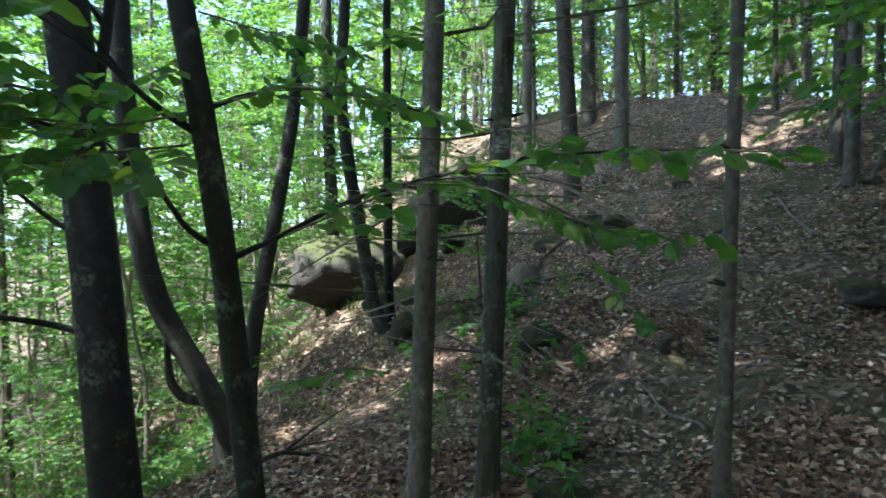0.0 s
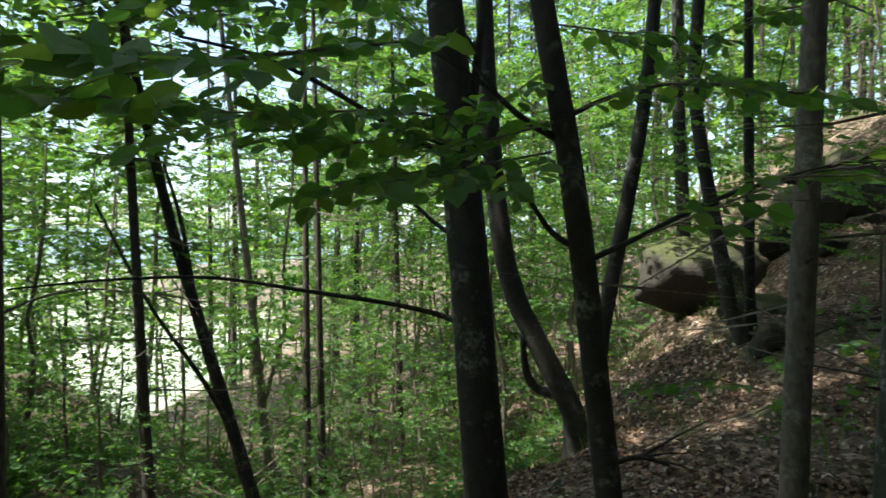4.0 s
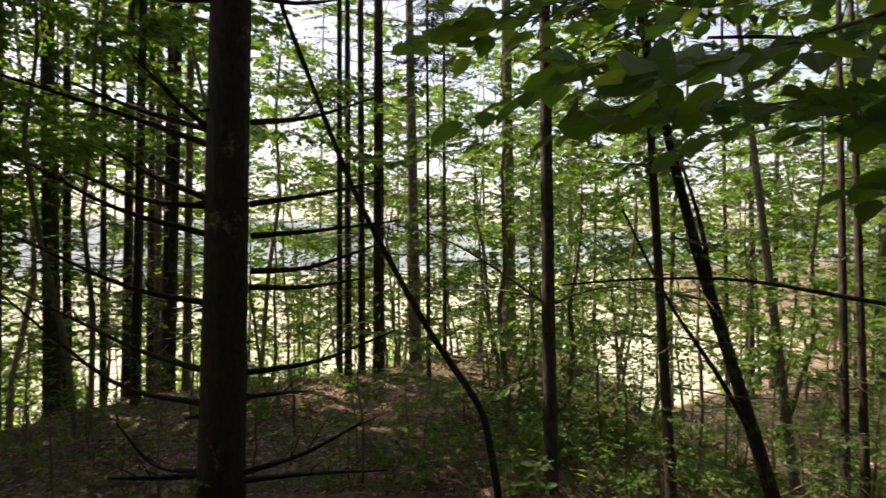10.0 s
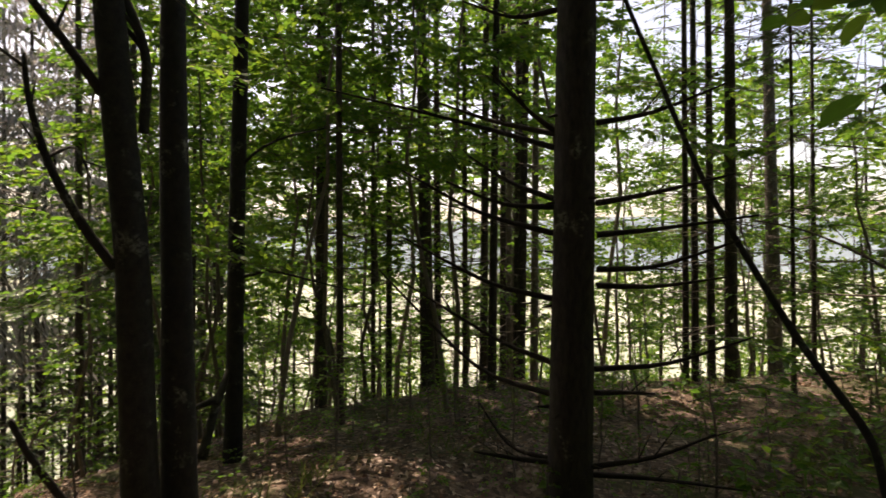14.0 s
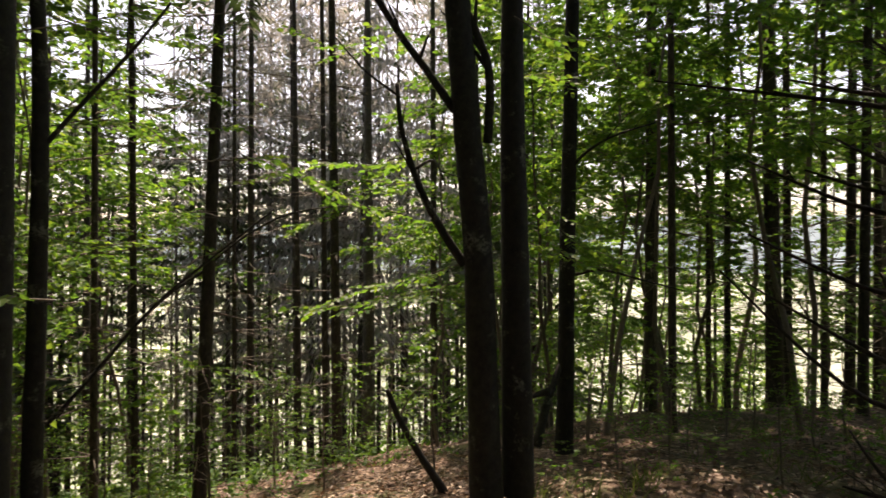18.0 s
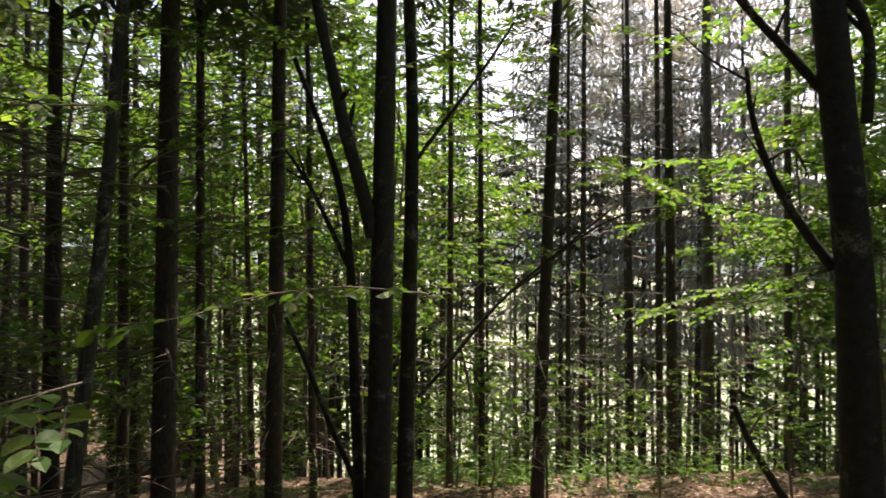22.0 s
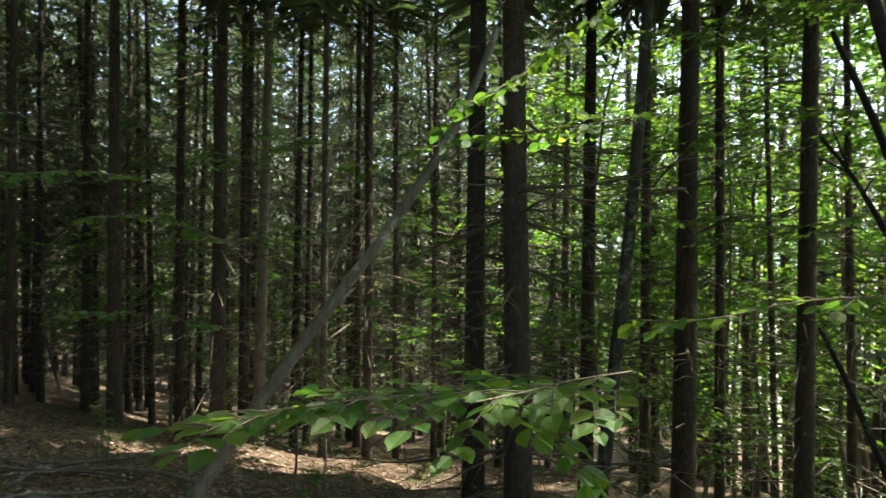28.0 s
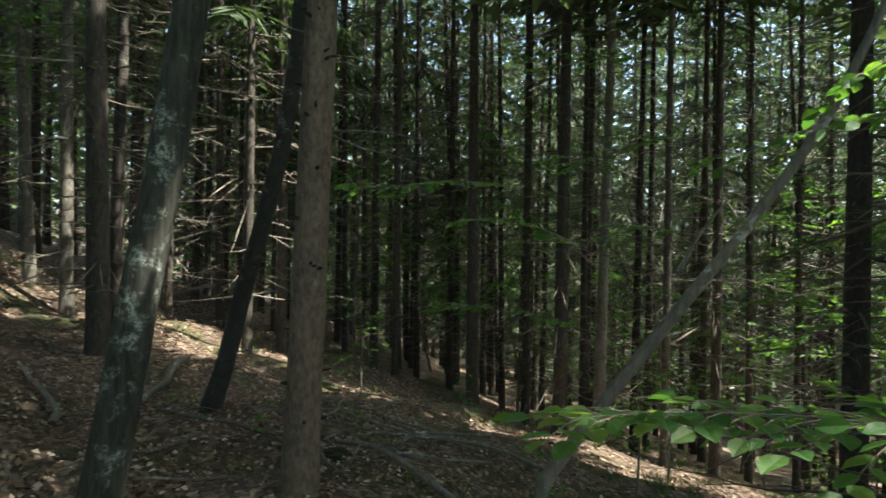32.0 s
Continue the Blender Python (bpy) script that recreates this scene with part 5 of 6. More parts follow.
bough([pt(-168.14, 1.98, 1.20), pt(-160.12, 1.78, 1.22), pt(-150.84, 1.68, 1.24), pt(-141.22, 1.58, 1.24), pt(-132.29, 1.48, 1.23)], 0.003, 0.074, 24, 0.27, "leafy beech bough stretching low over the path", 0.08, 24, 0.28)
bough([pt(-152.80, 1.78, 1.23), pt(-157.70, 1.78, 1.18), pt(-161.57, 1.78, 1.11), pt(-163.94, 1.78, 1.03)], 0.003, 0.078, 22, 0.22, "leafy beech bough stretching low over the path", 0.08, 25, 0.4)
bough([pt(165.14, 3.08, 1.40), pt(172.14, 2.88, 1.45), pt(179.07, 2.68, 1.43), pt(-174.26, 2.58, 1.35), pt(-168.44, 2.47, 1.35)], 0.005, 0.075, 9, 0.2, "thin beech bough with sparse leaves", 0.15, 26)
bough([pt(-167.93, 1.67, 1.31), pt(-162.76, 1.57, 1.30), pt(-158.80, 1.47, 1.29), pt(-154.58, 1.37, 1.29)], 0.003, 0.062, 12, 0.2, "leafy beech bough in the shade", 0.1, 27, 0.35)
bough([pt(-168.72, 3.08, 2.85), pt(-163.55, 2.98, 2.59), pt(-159.17, 2.88, 2.39), pt(-152.71, 2.78, 2.19)], 0.005, 0.07, 13, 0.3, "beech bough lit bright yellow-green by the sun", 0.1, 28)
bough([pt(-170.15, 3.28, 2.27), pt(-163.11, 3.08, 2.18), pt(-155.22, 2.98, 2.13), pt(-142.80, 2.88, 1.96)], 0.005, 0.065, 12, 0.26, "level beech bough with green leaves", 0.1, 29)
bough([pt(-127.60, 3.48, 1.94), pt(-122.58, 3.38, 1.96), pt(-117.57, 3.28, 1.91), pt(-112.63, 3.18, 1.90)], 0.004, 0.06, 12, 0.22, "beech twig with sunlit leaves among the spruces", 0.1, 30)
bough([pt(-135.08, 3.68, 1.14), pt(-130.70, 3.68, 1.22), pt(-125.72, 3.68, 1.28), pt(-121.70, 3.58, 1.27)], 0.004, 0.06, 12, 0.22, "beech twig with sunlit leaves among the spruces", 0.1, 31)
bough([pt(-134.52, 3.68, 1.61), pt(-130.12, 3.68, 1.73), pt(-126.64, 3.68, 1.78), pt(-123.12, 3.58, 1.76)], 0.004, 0.06, 12, 0.22, "beech twig with sunlit leaves among the spruces", 0.1, 32)
bough([pt(127.79, 4.48, 3.23), pt(124.52, 4.28, 2.98), pt(120.05, 4.07, 2.91), pt(115.84, 3.97, 2.90)], 0.006, 0.07, 12, 0.35, "beech bough with green leaves beside the twin trunk", 0.12, 33)
bough([pt(152.72, 5.08, 2.30), pt(148.77, 5.08, 2.31), pt(144.75, 5.08, 2.11), pt(140.71, 5.08, 1.93)], 0.006, 0.07, 14, 0.4, "beech bough with sunlit leaves over the hollow", 0.12, 34)
bough([pt(132.68, 5.08, 1.35), pt(136.67, 5.08, 1.26), pt(141.73, 5.08, 1.17), pt(146.78, 5.08, 1.17)], 0.006, 0.07, 14, 0.4, "beech bough with sunlit leaves over the hollow", 0.12, 35)

bough([pt(168.47, 5.28, 3.09), pt(163.55, 5.43, 3.30), pt(159.52, 5.58, 3.50), pt(155.46, 5.73, 3.76)], 0.006, 0.08, 9, 0.5, "beech bough with sunlit leaves over the hollow", 0.12, 50, 0.4)
bough([pt(167.52, 6.08, 2.58), pt(163.06, 6.23, 2.95), pt(157.50, 6.38, 3.16), pt(152.41, 6.53, 3.08)], 0.006, 0.08, 9, 0.5, "beech bough with sunlit leaves over the hollow", 0.12, 51, 0.4)
bough([pt(133.82, 6.27, 2.66), pt(139.67, 6.43, 2.45), pt(145.41, 6.58, 2.49), pt(151.40, 6.73, 2.29)], 0.006, 0.08, 9, 0.5, "beech bough with sunlit leaves over the hollow", 0.12, 52, 0.4)
bough([pt(132.54, 6.47, 1.47), pt(136.92, 6.63, 1.30), pt(142.51, 6.78, 1.16), pt(147.39, 6.93, 0.90)], 0.006, 0.08, 9, 0.5, "beech bough with sunlit leaves over the hollow", 0.12, 53, 0.4)
bough([pt(170.43, 6.08, 3.62), pt(176.01, 6.23, 3.71), pt(-178.78, 6.37, 3.52), pt(-174.36, 6.52, 3.64)], 0.006, 0.08, 9, 0.5, "level beech bough with green leaves in the shade", 0.12, 54, 0.4)
bough([pt(171.38, 6.58, 2.76), pt(176.01, 6.73, 2.70), pt(-179.62, 6.87, 2.46), pt(-175.92, 7.02, 2.51)], 0.006, 0.08, 9, 0.5, "level beech bough with green leaves in the shade", 0.12, 55, 0.4)
bough([pt(171.85, 6.58, 2.02), pt(176.89, 6.72, 1.85), pt(-178.37, 6.87, 1.85), pt(-173.99, 7.02, 1.68)], 0.006, 0.08, 9, 0.5, "level beech bough with green leaves in the shade", 0.12, 56, 0.4)
bough([pt(126.12, 6.07, 2.14), pt(123.91, 6.22, 1.81), pt(121.79, 6.37, 1.62), pt(119.13, 6.51, 1.53)], 0.006, 0.08, 9, 0.5, "level beech bough with green leaves in the shade", 0.12, 57, 0.4)
bough([pt(133.79, 6.57, 3.79), pt(138.26, 6.73, 3.90), pt(142.97, 6.88, 3.71), pt(147.38, 7.03, 3.98)], 0.006, 0.08, 9, 0.5, "beech bough with sunlit leaves over the hollow", 0.12, 58, 0.4)
bough([pt(162.56, 7.08, 0.51), pt(158.51, 7.23, 0.61), pt(154.44, 7.38, 0.32), pt(150.39, 7.53, 0.24)], 0.006, 0.08, 9, 0.5, "beech bough with sunlit leaves over the hollow", 0.12, 59, 0.4)
bough([pt(170.93, 5.58, 2.51), pt(176.48, 5.73, 2.70), pt(-177.43, 5.88, 2.67), pt(-171.44, 6.03, 2.53)], 0.006, 0.08, 9, 0.5, "level beech bough with green leaves in the shade", 0.12, 60, 0.4)
bough([pt(168.44, 6.08, 3.23), pt(163.59, 6.23, 3.51), pt(158.94, 6.38, 3.51), pt(154.12, 6.52, 3.65)], 0.006, 0.08, 9, 0.5, "beech bough with sunlit leaves over the hollow", 0.12, 61, 0.4)
bough([pt(167.94, 6.08, 2.54), pt(162.64, 6.23, 2.75), pt(157.15, 6.37, 2.69), pt(152.04, 6.52, 2.83)], 0.006, 0.08, 9, 0.5, "beech bough with sunlit leaves over the hollow", 0.12, 62, 0.4)
bough([pt(173.45, 5.58, 3.41), pt(179.54, 5.73, 3.56), pt(-174.40, 5.88, 3.44), pt(-167.53, 6.03, 3.60)], 0.006, 0.08, 9, 0.5, "level beech bough with green leaves in the shade", 0.12, 63, 0.4)
bough([pt(167.43, 6.58, 1.75), pt(162.14, 6.73, 1.64), pt(158.01, 6.87, 1.76), pt(153.68, 7.02, 1.58)], 0.006, 0.08, 9, 0.5, "beech bough with sunlit leaves over the hollow", 0.12, 64, 0.4)
bough([pt(-177.45, 6.08, 1.96), pt(-172.44, 6.23, 1.85), pt(-167.57, 6.38, 1.90), pt(-163.82, 6.53, 1.80)], 0.006, 0.08, 9, 0.5, "level beech bough with green leaves in the shade", 0.12, 65, 0.4)
bough([pt(130.28, 5.57, 2.96), pt(126.57, 5.72, 3.18), pt(122.55, 5.87, 3.09), pt(118.25, 6.02, 3.28)], 0.006, 0.08, 9, 0.5, "level beech bough with green leaves in the shade", 0.12, 66, 0.4)
bough([pt(128.86, 6.07, 1.72), pt(125.03, 6.22, 1.63), pt(120.90, 6.37, 1.42), pt(116.49, 6.53, 1.47)], 0.006, 0.08, 9, 0.5, "level beech bough with green leaves in the shade", 0.12, 67, 0.4)
bough([pt(115.58, 7.08, 2.89), pt(110.86, 7.23, 3.14), pt(105.95, 7.38, 2.93), pt(101.93, 7.53, 3.10)], 0.006, 0.08, 9, 0.5, "beech bough with sunlit leaves over the hollow", 0.12, 68, 0.4)
bough([pt(78.28, 6.58, 3.05), pt(82.91, 6.73, 3.24), pt(87.76, 6.88, 3.13), pt(91.75, 7.03, 3.43)], 0.006, 0.08, 9, 0.5, "beech bough with sunlit leaves over the hollow", 0.12, 69, 0.4)
bough([pt(67.49, 6.07, 2.82), pt(71.42, 6.22, 2.71), pt(74.76, 6.37, 2.82), pt(79.20, 6.53, 2.67)], 0.006, 0.08, 9, 0.5, "level beech bough with green leaves in the shade", 0.12, 70, 0.4)
bough([pt(66.04, 6.57, 1.02), pt(69.06, 6.72, 0.83), pt(73.10, 6.87, 0.84), pt(77.44, 7.03, 0.57)], 0.006, 0.08, 9, 0.5, "level beech bough with green leaves in the shade", 0.12, 71, 0.4)
bough([pt(66.91, 5.07, 0.61), pt(70.76, 5.22, 0.46), pt(74.04, 5.37, 0.49), pt(78.41, 5.53, 0.24)], 0.006, 0.08, 9, 0.5, "level beech bough with green leaves in the shade", 0.12, 72, 0.4)
bough([pt(96.48, 6.07, 2.53), pt(99.91, 6.22, 2.68), pt(103.94, 6.37, 2.62), pt(107.68, 6.52, 2.75)], 0.006, 0.08, 9, 0.5, "level beech bough with green leaves in the shade", 0.12, 73, 0.4)
bough([pt(73.15, 6.58, 0.94), pt(69.11, 6.73, 0.69), pt(65.12, 6.88, 0.74), pt(61.22, 7.03, 0.43)], 0.006, 0.08, 9, 0.5, "beech bough with sunlit leaves over the hollow", 0.12, 74, 0.4)
bough([pt(84.24, 6.08, 0.25), pt(79.24, 6.23, 0.42), pt(74.17, 6.38, 0.28), pt(69.11, 6.53, 0.31)], 0.006, 0.08, 9, 0.5, "level beech bough with green leaves in the shade", 0.12, 75, 0.4)
bough([pt(66.19, 6.58, 1.74), pt(60.29, 6.73, 1.87), pt(54.22, 6.88, 1.63), pt(48.12, 7.03, 1.76)], 0.006, 0.08, 9, 0.5, "beech bough with sunlit leaves over the hollow", 0.12, 76, 0.4)
bough([pt(84.15, 6.07, 0.79), pt(80.32, 6.22, 0.84), pt(75.32, 6.37, 0.58), pt(70.86, 6.53, 0.63)], 0.006, 0.08, 9, 0.5, "level beech bough with green leaves in the shade", 0.12, 77, 0.4)
bough([pt(-143.68, 4.58, 2.34), pt(-139.75, 4.73, 2.39), pt(-135.02, 4.88, 2.27), pt(-131.38, 5.02, 2.32)], 0.006, 0.06, 9, 0.5, "level beech bough with green leaves in the shade", 0.12, 78, 0.4)
bough([pt(-143.70, 5.08, 1.71), pt(-138.81, 5.23, 1.80), pt(-134.11, 5.38, 1.66), pt(-130.07, 5.52, 1.75)], 0.006, 0.06, 9, 0.5, "level beech bough with green leaves in the shade", 0.12, 79, 0.4)
bough([pt(-139.60, 5.08, 3.03), pt(-136.33, 5.23, 3.18), pt(-132.00, 5.38, 3.11), pt(-127.52, 5.53, 3.26)], 0.006, 0.06, 9, 0.5, "level beech bough with green leaves in the shade", 0.12, 80, 0.4)
bough([pt(-154.16, 5.07, 1.18), pt(-150.42, 5.22, 1.30), pt(-146.41, 5.37, 1.19), pt(-141.20, 5.53, 1.25)], 0.006, 0.06, 9, 0.5, "level beech bough with green leaves in the shade", 0.12, 81, 0.4)


# ---- stones, sticks and roots ----
def stone(az, r, size, squash=0.6, sink=0.35, label="mossy sandstone boulder sunk in the leaf litter", turn=0, z=None, long=1.0, lumps=1.0):
    bm = bmesh.new()
    bmesh.ops.create_icosphere(bm, subdivisions=4, radius=1)
    k = rnd.uniform(0, 50)
    flats = [(Vector((rnd.gauss(0, 1), rnd.gauss(0, 1), rnd.gauss(0, 0.8))).normalized(), rnd.uniform(0.62, 0.95)) for _ in range(12)]
    for v in bm.verts:
        q = v.co.copy()
        w = noise.noise(q * 1.3 + Vector((k, 0, 0))) * 0.3 + noise.noise(q * 3.5 + Vector((0, k, 0))) * 0.18 + noise.noise(q * 9 + Vector((0, 0, k))) * 0.10
        reach = min([1.25] + [c / max(q.dot(f), 0.05) for f, c in flats])
        v.co = q * reach * (1 + w * lumps)
        v.co.z *= squash
    me = bpy.data.meshes.new("boulder")
    bm.to_mesh(me)
    bm.free()
    me.materials.append(STONE)
    me.polygons.foreach_set("use_smooth", [True] * len(me.polygons))
    ob = new("boulder", me)
    p = pt(az, r, z)
    ob.matrix_basis = Matrix.Translation(p + Vector((0, 0, size * squash * (0.5 - sink)))) @ pose(0, 0, 0, 0, 0, turn) @ Matrix.Diagonal((size * long, size, size, 1))
    tagged(ob, label, "rock", "boulders")
    return ob


def stick(az, r, length, turn, thick=0.012, label="dry broken stick lying on the leaves"):
    p = pt(az, r)
    d = Vector((math.cos(radians(turn)), math.sin(radians(turn)), 0))
    g0 = random.Random(int(az * 10 + r * 100))
    pts = []
    for i in range(7):
        q = p + d * length * (i / 6 - 0.5)
        q.z = float(land(q.x, q.y)) + thick + 0.03 + g0.uniform(0, 0.03)
        q += Vector((-d.y, d.x, 0)) * g0.uniform(-0.03, 0.03) * length
        pts.append(q - p)
    ob = part("stick", Geo().tube(pts, np.linspace(thick, thick * 0.5, 7), 6, 0.05, 3), DEAD_BARK)
    ob.location = p
    tagged(ob, label, "stick", "fallen sticks")


stone(8.2, 10.9, 0.8, 0.8, 0.5, "large overhanging sandstone outcrop on the brink", 35, z=1.02, long=1.6, lumps=0.45)
stone(1.2, 11.6, 0.62, 1.0, 0.5, "dark sandstone outcrop with moss", 70, z=1.95, lumps=0.6)
stone(-1.6, 12.6, 0.65, 0.9, 0.5, "dark upper ledge of the sandstone outcrop", 150, z=2.55, long=1.3, lumps=0.6)
stone(4.6, 9.3, 0.42, 0.9, 0.4, "bright mossy stone below the outcrop", 30)
stone(-9.2, 5.47, 0.17, 0.8, 0.4, "mossy boulder with roots hanging over it", 30)
stone(-6.2, 6.66, 0.15, 0.9, 0.4, "mossy boulder under a spruce", 110)
stone(-15.4, 8.96, 0.24, 0.5, 0.3, "yellow-green mossy stone in the sun", 15)
stone(-19.3, 5.19, 0.11, 0.6, 0.35, turn=80)
stone(-11.4, 3.98, 0.1, 0.7, 0.4, turn=130)
stone(-34.2, 6.31, 0.22, 0.6, 0.3, "dark mossy boulder on the slope", 60)
stone(-0.8, 10.31, 0.22, 0.8, 0.3, turn=190)
stone(3.3, 7.15, 0.18, 1.1, 0.3, "mossy upright stone by the thin stems", 10)
stone(-3.4, 11.77, 0.26, 0.5, 0.3, turn=40)
stone(-20.5, 10.89, 0.18, 0.5, 0.3, turn=140)
stone(268.5, 4.78, 0.09, 0.5, 0.35, turn=20)
stone(247.4, 4.90, 0.11, 0.5, 0.4, turn=70)
stone(-13.0, 9.3, 0.30, 0.5, 0.35, "yellow-green mossy hump in the sun", 40, lumps=0.7)
stone(-9.5, 9.0, 0.24, 0.6, 0.35, "mossy hump beside the stump", 100, lumps=0.7)
stone(-11.0, 3.35, 0.16, 0.7, 0.4, "green mossy hump at the foot of the slope", 10, lumps=0.6)
stone(-7.4, 6.6, 0.3, 0.6, 0.4, "dark mossy bank below the stump", 70, lumps=0.7)
st = pt(-7.2, 8.30)
stump = new("tree_stump")
stump.location = st
tagged(stump, "old rotten stump with bare pale roots hanging over a bank", "stump")
part("stump", Geo().tube([Vector((0, 0, -0.25)), Vector((0, 0, 0.0)), Vector((0.02, 0.0, 0.12)), Vector((0.03, 0.02, 0.2))], (0.3, 0.24, 0.19, 0.16), 14, 0.10, 5), PALE_BARK, stump)
for a, L in ((200, 0.9), (225, 1.1), (245, 0.8), (268, 1.2), (290, 0.9), (315, 0.7), (30, 0.6)):
    d = Vector((math.cos(radians(a)), math.sin(radians(a)), 0))
    line = []
    for i in range(6):
        q = d * (0.15 + L * i / 5) + Vector((-d.y, d.x, 0)) * rnd.uniform(-0.05, 0.05)
        ground_z = float(land(st.x + q.x, st.y + q.y)) - st.z
        line.append(Vector((q.x, q.y, ground_z + 0.015 + 0.02 * math.sin(i * 0.9 + a) if i else 0.05)))
    part("root", Geo().tube(line, np.linspace(0.035, 0.008, 6), 7, 0.08, int(a)), SPRUCE_BARK, stump)


def grass(name, count, az0, az1, r0, r1, seed, label):
    g0 = np.random.default_rng(seed)
    tufts = count // 14
    a0, q0 = g0.uniform(az0, az1, tufts), g0.uniform(r0, r1, tufts)
    k = g0.integers(0, tufts, count)
    a, r = np.radians(a0[k]), q0[k]
    x, y = -np.sin(a) * r + g0.normal(0, 0.05, count), np.cos(a) * r + g0.normal(0, 0.05, count)
    d = g0.normal(0, 0.55, (count, 3))
    d[:, 2] = 1.0
    g = Geo()
    g.leaves(np.stack([x, y, land(x, y)], 1), d, g0.normal(0, 1, (count, 3)), g0.uniform(0.12, 0.3, count), 0.009)
    tagged(part(name, g, GRASS, None, "", False), label, "grass", kind="stuff")


grass("grass", 600, 6, 20, 5.5, 10.5, 1, "thin grass tufts along the edge of the ravine")
grass("grass", 900, 62, 128, 4.5, 10, 2, "sparse woodland grass on the shaded shoulder")
grass("grass", 500, 200, 262, 3.5, 9, 3, "sparse grass under the spruces")
def herbs(count, az0, az1, r0, r1, seed, label):
    """Low green herbs: short stalks, each with a few leaves."""
    g0 = np.random.default_rng(seed)
    plants = count // 8
    pa, pr = np.radians(g0.uniform(az0, az1, plants)), g0.uniform(r0, r1, plants)
    px, py = -np.sin(pa) * pr, np.cos(pa) * pr
    thin = np.sin(px * 1.3 + 1.1 * np.sin(py * 0.9)) + np.sin(py * 1.5 + px * 0.4) > -0.9
    px, py = px[thin], py[thin]
    plants = len(px)
    ph = g0.uniform(0.12, 0.5, plants)
    g = Geo()
    up = g0.normal(0, 0.25, (plants, 3))
    up[:, 2] = 1.0
    foot = np.stack([px, py, land(px, py) - 0.02], 1)
    g.leaves(foot, up, g0.normal(0, 1, (plants, 3)), ph, 0.012)
    k = np.repeat(np.arange(plants), 7)
    n = len(k)
    s = g0.uniform(0.4, 1.0, n)
    d = g0.normal(0, 1, (n, 3))
    d[:, 2] *= 0.25
    g.leaves(foot[k] + up[k] / np.linalg.norm(up[k], axis=1)[:, None] * (ph[k] * s)[:, None], d, np.array((0, 0, 1.0)) + g0.normal(0, 0.45, (n, 3)), g0.uniform(0.06, 0.13, n), g0.uniform(0.04, 0.08, n))
    tagged(part("herb_layer", g, BEECH_LEAF, None, "", False), label, "herbs", kind="stuff")


herbs(22000, 20, 68, 6.0, 17, 5, "low green herbs and seedlings covering the ravine floor")
herbs(520, -13, 3, 3.2, 7.5, 8, "low green plants among the leaves by the mossy bank")
herbs(1500, 62, 96, 4.5, 9, 6, "sparse green herbs on the shaded shoulder")
herbs(12000, 136, 172, 8.0, 22, 7, "low green herbs and seedlings in the sunny hollow")
stick(-13.4, 7.79, 2.2, -35, 0.015)
stick(-29.0, 7.98, 1.3, 75, 0.02)
stick(-19.5, 4.34, 0.8, 100)
stick(-7.9, 5.41, 0.9, 120, 0.015)
stick(-34.2, 9.64, 0.9, 45, 0.04, "pale sunlit broken branch on the slope")
stick(270.4, 6.17, 1.6, 10, 0.03)
stick(261.5, 7.09, 1.8, 160, 0.05, "rotting log on the slope")
stick(256.1, 5.33, 1.2, 60, 0.02)
stick(263.6, 4.80, 1.1, 120, 0.015)
stick(242.3, 4.73, 1.3, 20, 0.03)
for i in range(16):
    stick(243 + rnd.uniform(-7, 9), rnd.uniform(5.0, 7.5), rnd.uniform(0.8, 2.2), rnd.uniform(0, 180), rnd.uniform(0.01, 0.022), "dead spruce branch fallen on the slope")
for _ in range(60):
    az = rnd.choice((rnd.uniform(-38, 25), rnd.uniform(60, 130), rnd.uniform(190, 268)))
    stick(az, rnd.uniform(2.6, 9.5), rnd.uniform(0.3, 1.2), rnd.uniform(0, 360), rnd.uniform(0.004, 0.011), "thin dry twig lying on the leaves")


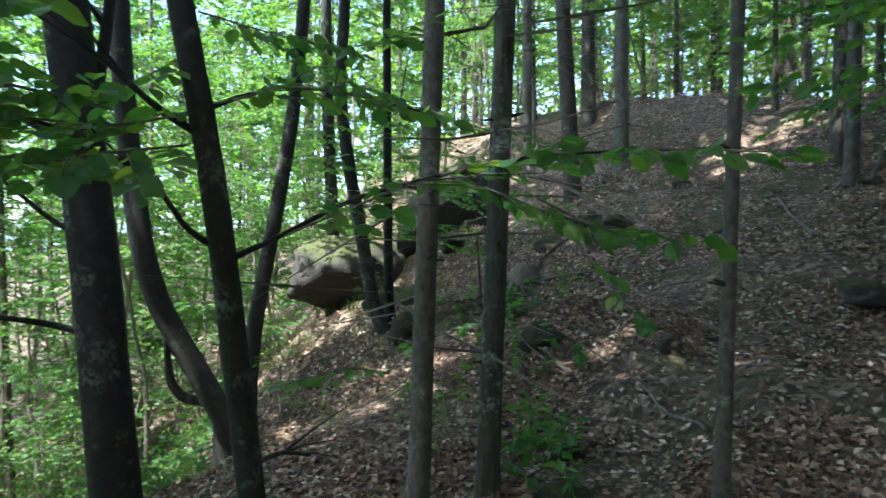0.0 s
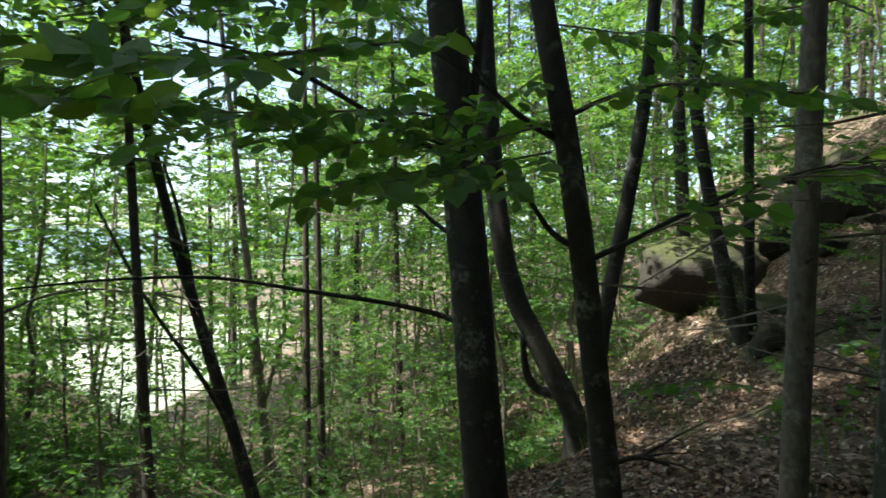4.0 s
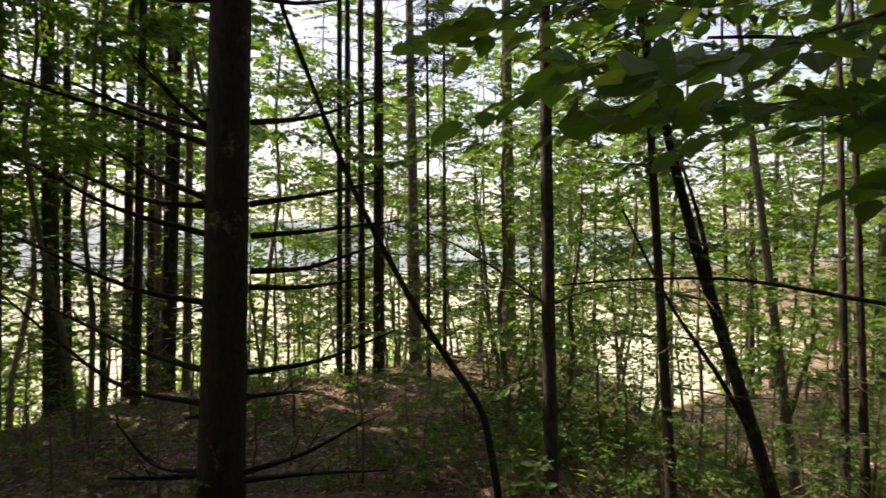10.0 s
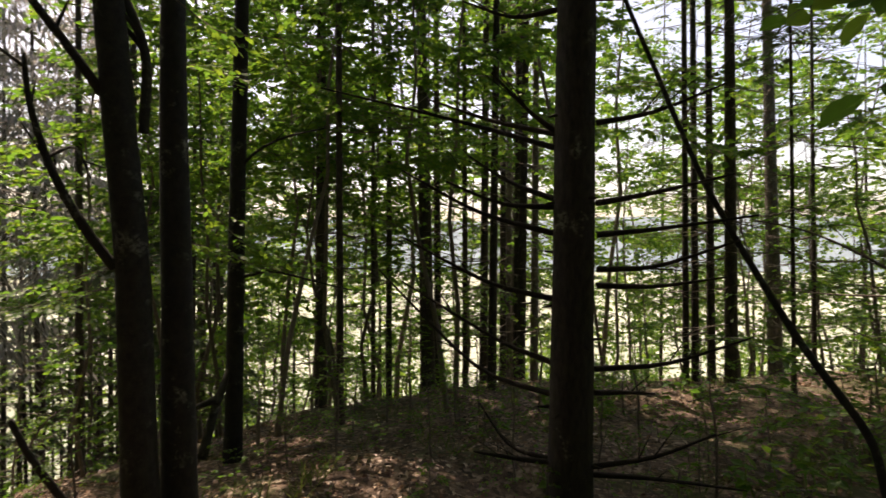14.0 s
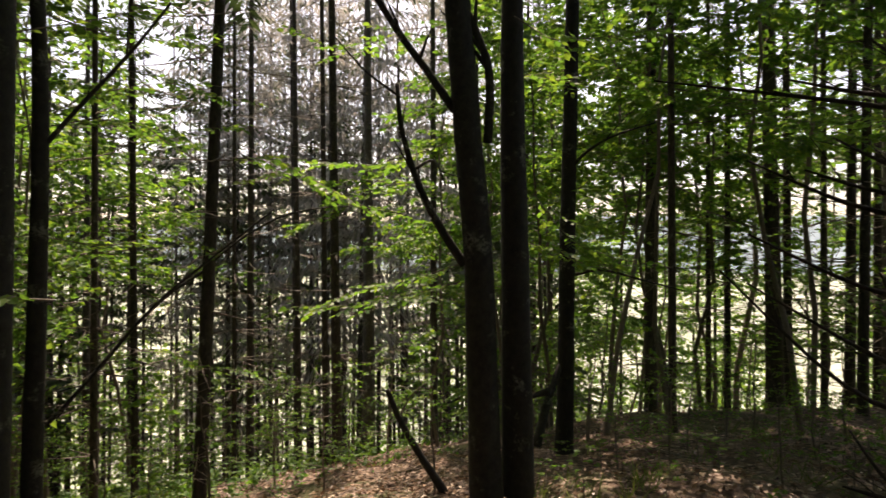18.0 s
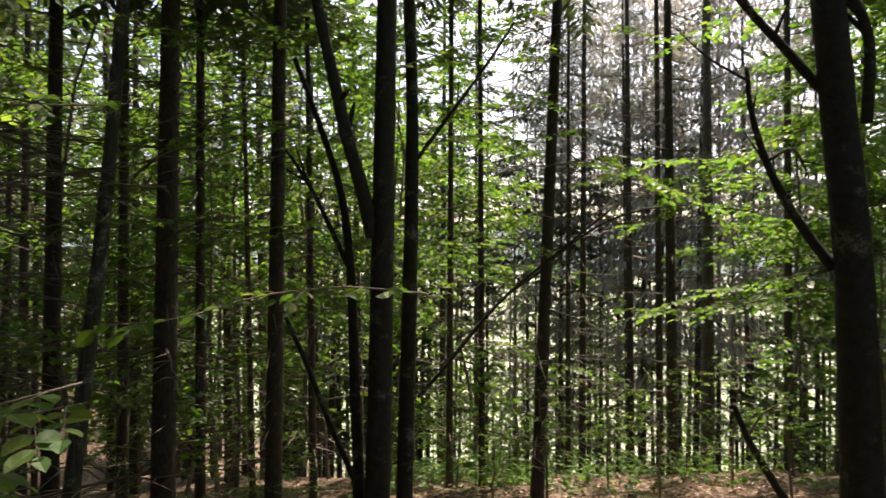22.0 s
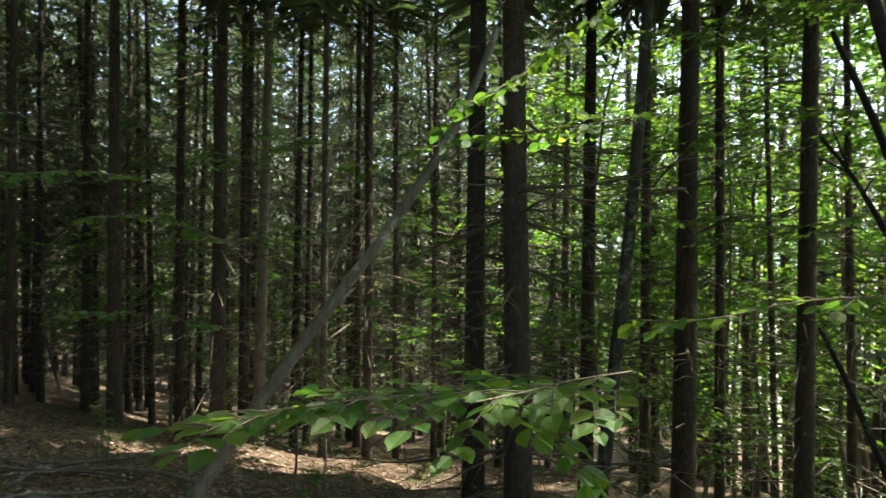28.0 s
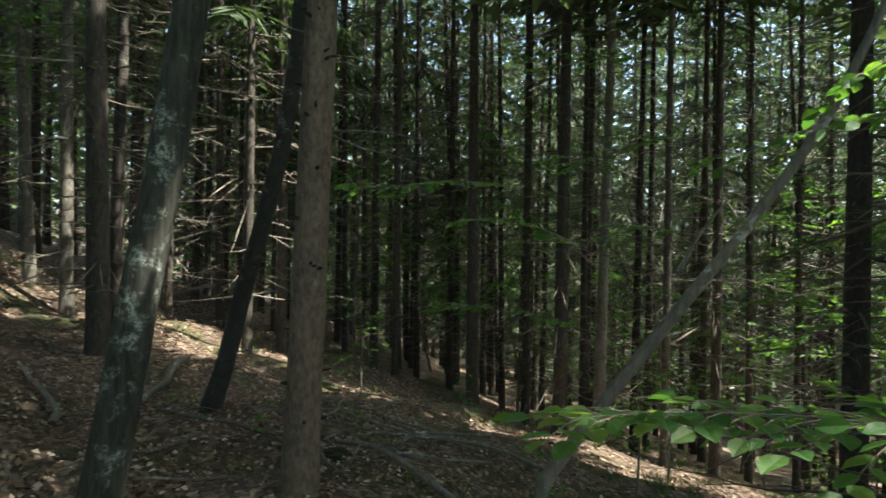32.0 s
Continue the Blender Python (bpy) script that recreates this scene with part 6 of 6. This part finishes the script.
# ---- fallen leaves ----
def litter(name, count, az0, az1, r0, r1, size, seed, label):
    g0 = np.random.default_rng(seed)
    az = np.radians(g0.uniform(az0, az1, count))
    r = r0 * (r1 / r0) ** g0.uniform(0, 1, count)
    x, y = -np.sin(az) * r, np.cos(az) * r
    bare = np.sin(x * 1.7 + 1.3 * np.sin(y * 1.1)) * np.sin(y * 1.9 + 1.1 * np.sin(x * 0.8 + 2)) + 0.4 * np.sin(x * 4.3 + y * 3.1)
    keep = (bare < 0.12 + 0.2 * g0.random(count)) | (g0.random(count) < 0.16)
    az, r, x, y = az[keep], r[keep], x[keep], y[keep]
    count = len(x)
    e = 0.05
    z = land(x, y)
    nx, ny = (land(x + e, y) - z) / e, (land(x, y + e) - z) / e
    up = np.stack([-nx, -ny, np.ones(count)], 1) + g0.normal(0, 0.35, (count, 3))
    d = g0.normal(0, 1, (count, 3))
    d[:, 2] = d[:, 0] * nx + d[:, 1] * ny
    d[:, 2] += g0.normal(0, 0.25, count)
    s = size * g0.uniform(0.6, 1.25, count) * (1 + r * 0.025)
    g = Geo()
    g.leaves(np.stack([x, y, z + g0.uniform(0.004, 0.035, count)], 1), d, up, s, s * g0.uniform(0.5, 0.75, count), 0.25)
    tagged(part(name, g, LITTER, None, "", False), label, "leaf litter", kind="stuff")


litter("leaf_litter", 130000, -42, 32, 1.9, 17, 0.047, 1, "dry brown beech leaves covering the slope")
# Denser leaves added here; they lighten the ground in place of sky light.
litter("leaf_litter", 16000, 5, 27, 3.4, 9, 0.052, 5, "extra dry beech leaves that lighten the skylit edge of the ravine")
litter("leaf_litter", 20000, 55, 135, 2.4, 13, 0.045, 2, "dry brown leaves on the shaded shoulder")
litter("leaf_litter", 14000, 135, 190, 3.5, 14, 0.05, 3, "dry leaves in the hollow")
litter("leaf_litter", 34000, 190, 276, 2.2, 14, 0.045, 4, "dry leaves and needles under the spruces")

# ---- distance ----
def far_hills():
    m, n, l, b = material("haze_blue_hills")
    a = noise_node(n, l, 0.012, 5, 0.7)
    # The haze of distance is put into the hills' blue-grey base colour.
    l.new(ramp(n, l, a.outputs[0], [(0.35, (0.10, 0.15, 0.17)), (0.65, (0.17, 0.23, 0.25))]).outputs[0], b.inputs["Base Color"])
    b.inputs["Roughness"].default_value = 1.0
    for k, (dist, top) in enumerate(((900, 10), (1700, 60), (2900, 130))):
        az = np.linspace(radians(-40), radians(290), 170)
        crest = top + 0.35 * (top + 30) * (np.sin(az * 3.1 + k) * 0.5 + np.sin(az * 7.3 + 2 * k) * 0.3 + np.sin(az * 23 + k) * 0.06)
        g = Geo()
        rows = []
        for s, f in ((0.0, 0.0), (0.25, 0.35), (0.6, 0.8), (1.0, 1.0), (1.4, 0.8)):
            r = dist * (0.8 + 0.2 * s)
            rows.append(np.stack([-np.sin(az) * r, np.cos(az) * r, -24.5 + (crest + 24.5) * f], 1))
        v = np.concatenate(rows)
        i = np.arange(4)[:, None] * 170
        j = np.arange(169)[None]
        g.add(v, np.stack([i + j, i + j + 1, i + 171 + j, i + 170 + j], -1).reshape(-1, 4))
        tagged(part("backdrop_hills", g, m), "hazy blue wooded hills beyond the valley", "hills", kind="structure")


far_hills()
print("objects", len(scene.objects), "triangles", sum(sum(len(p.vertices) - 2 for p in o.data.polygons) for o in scene.objects if o.type == "MESH" and o.data.users < 2))
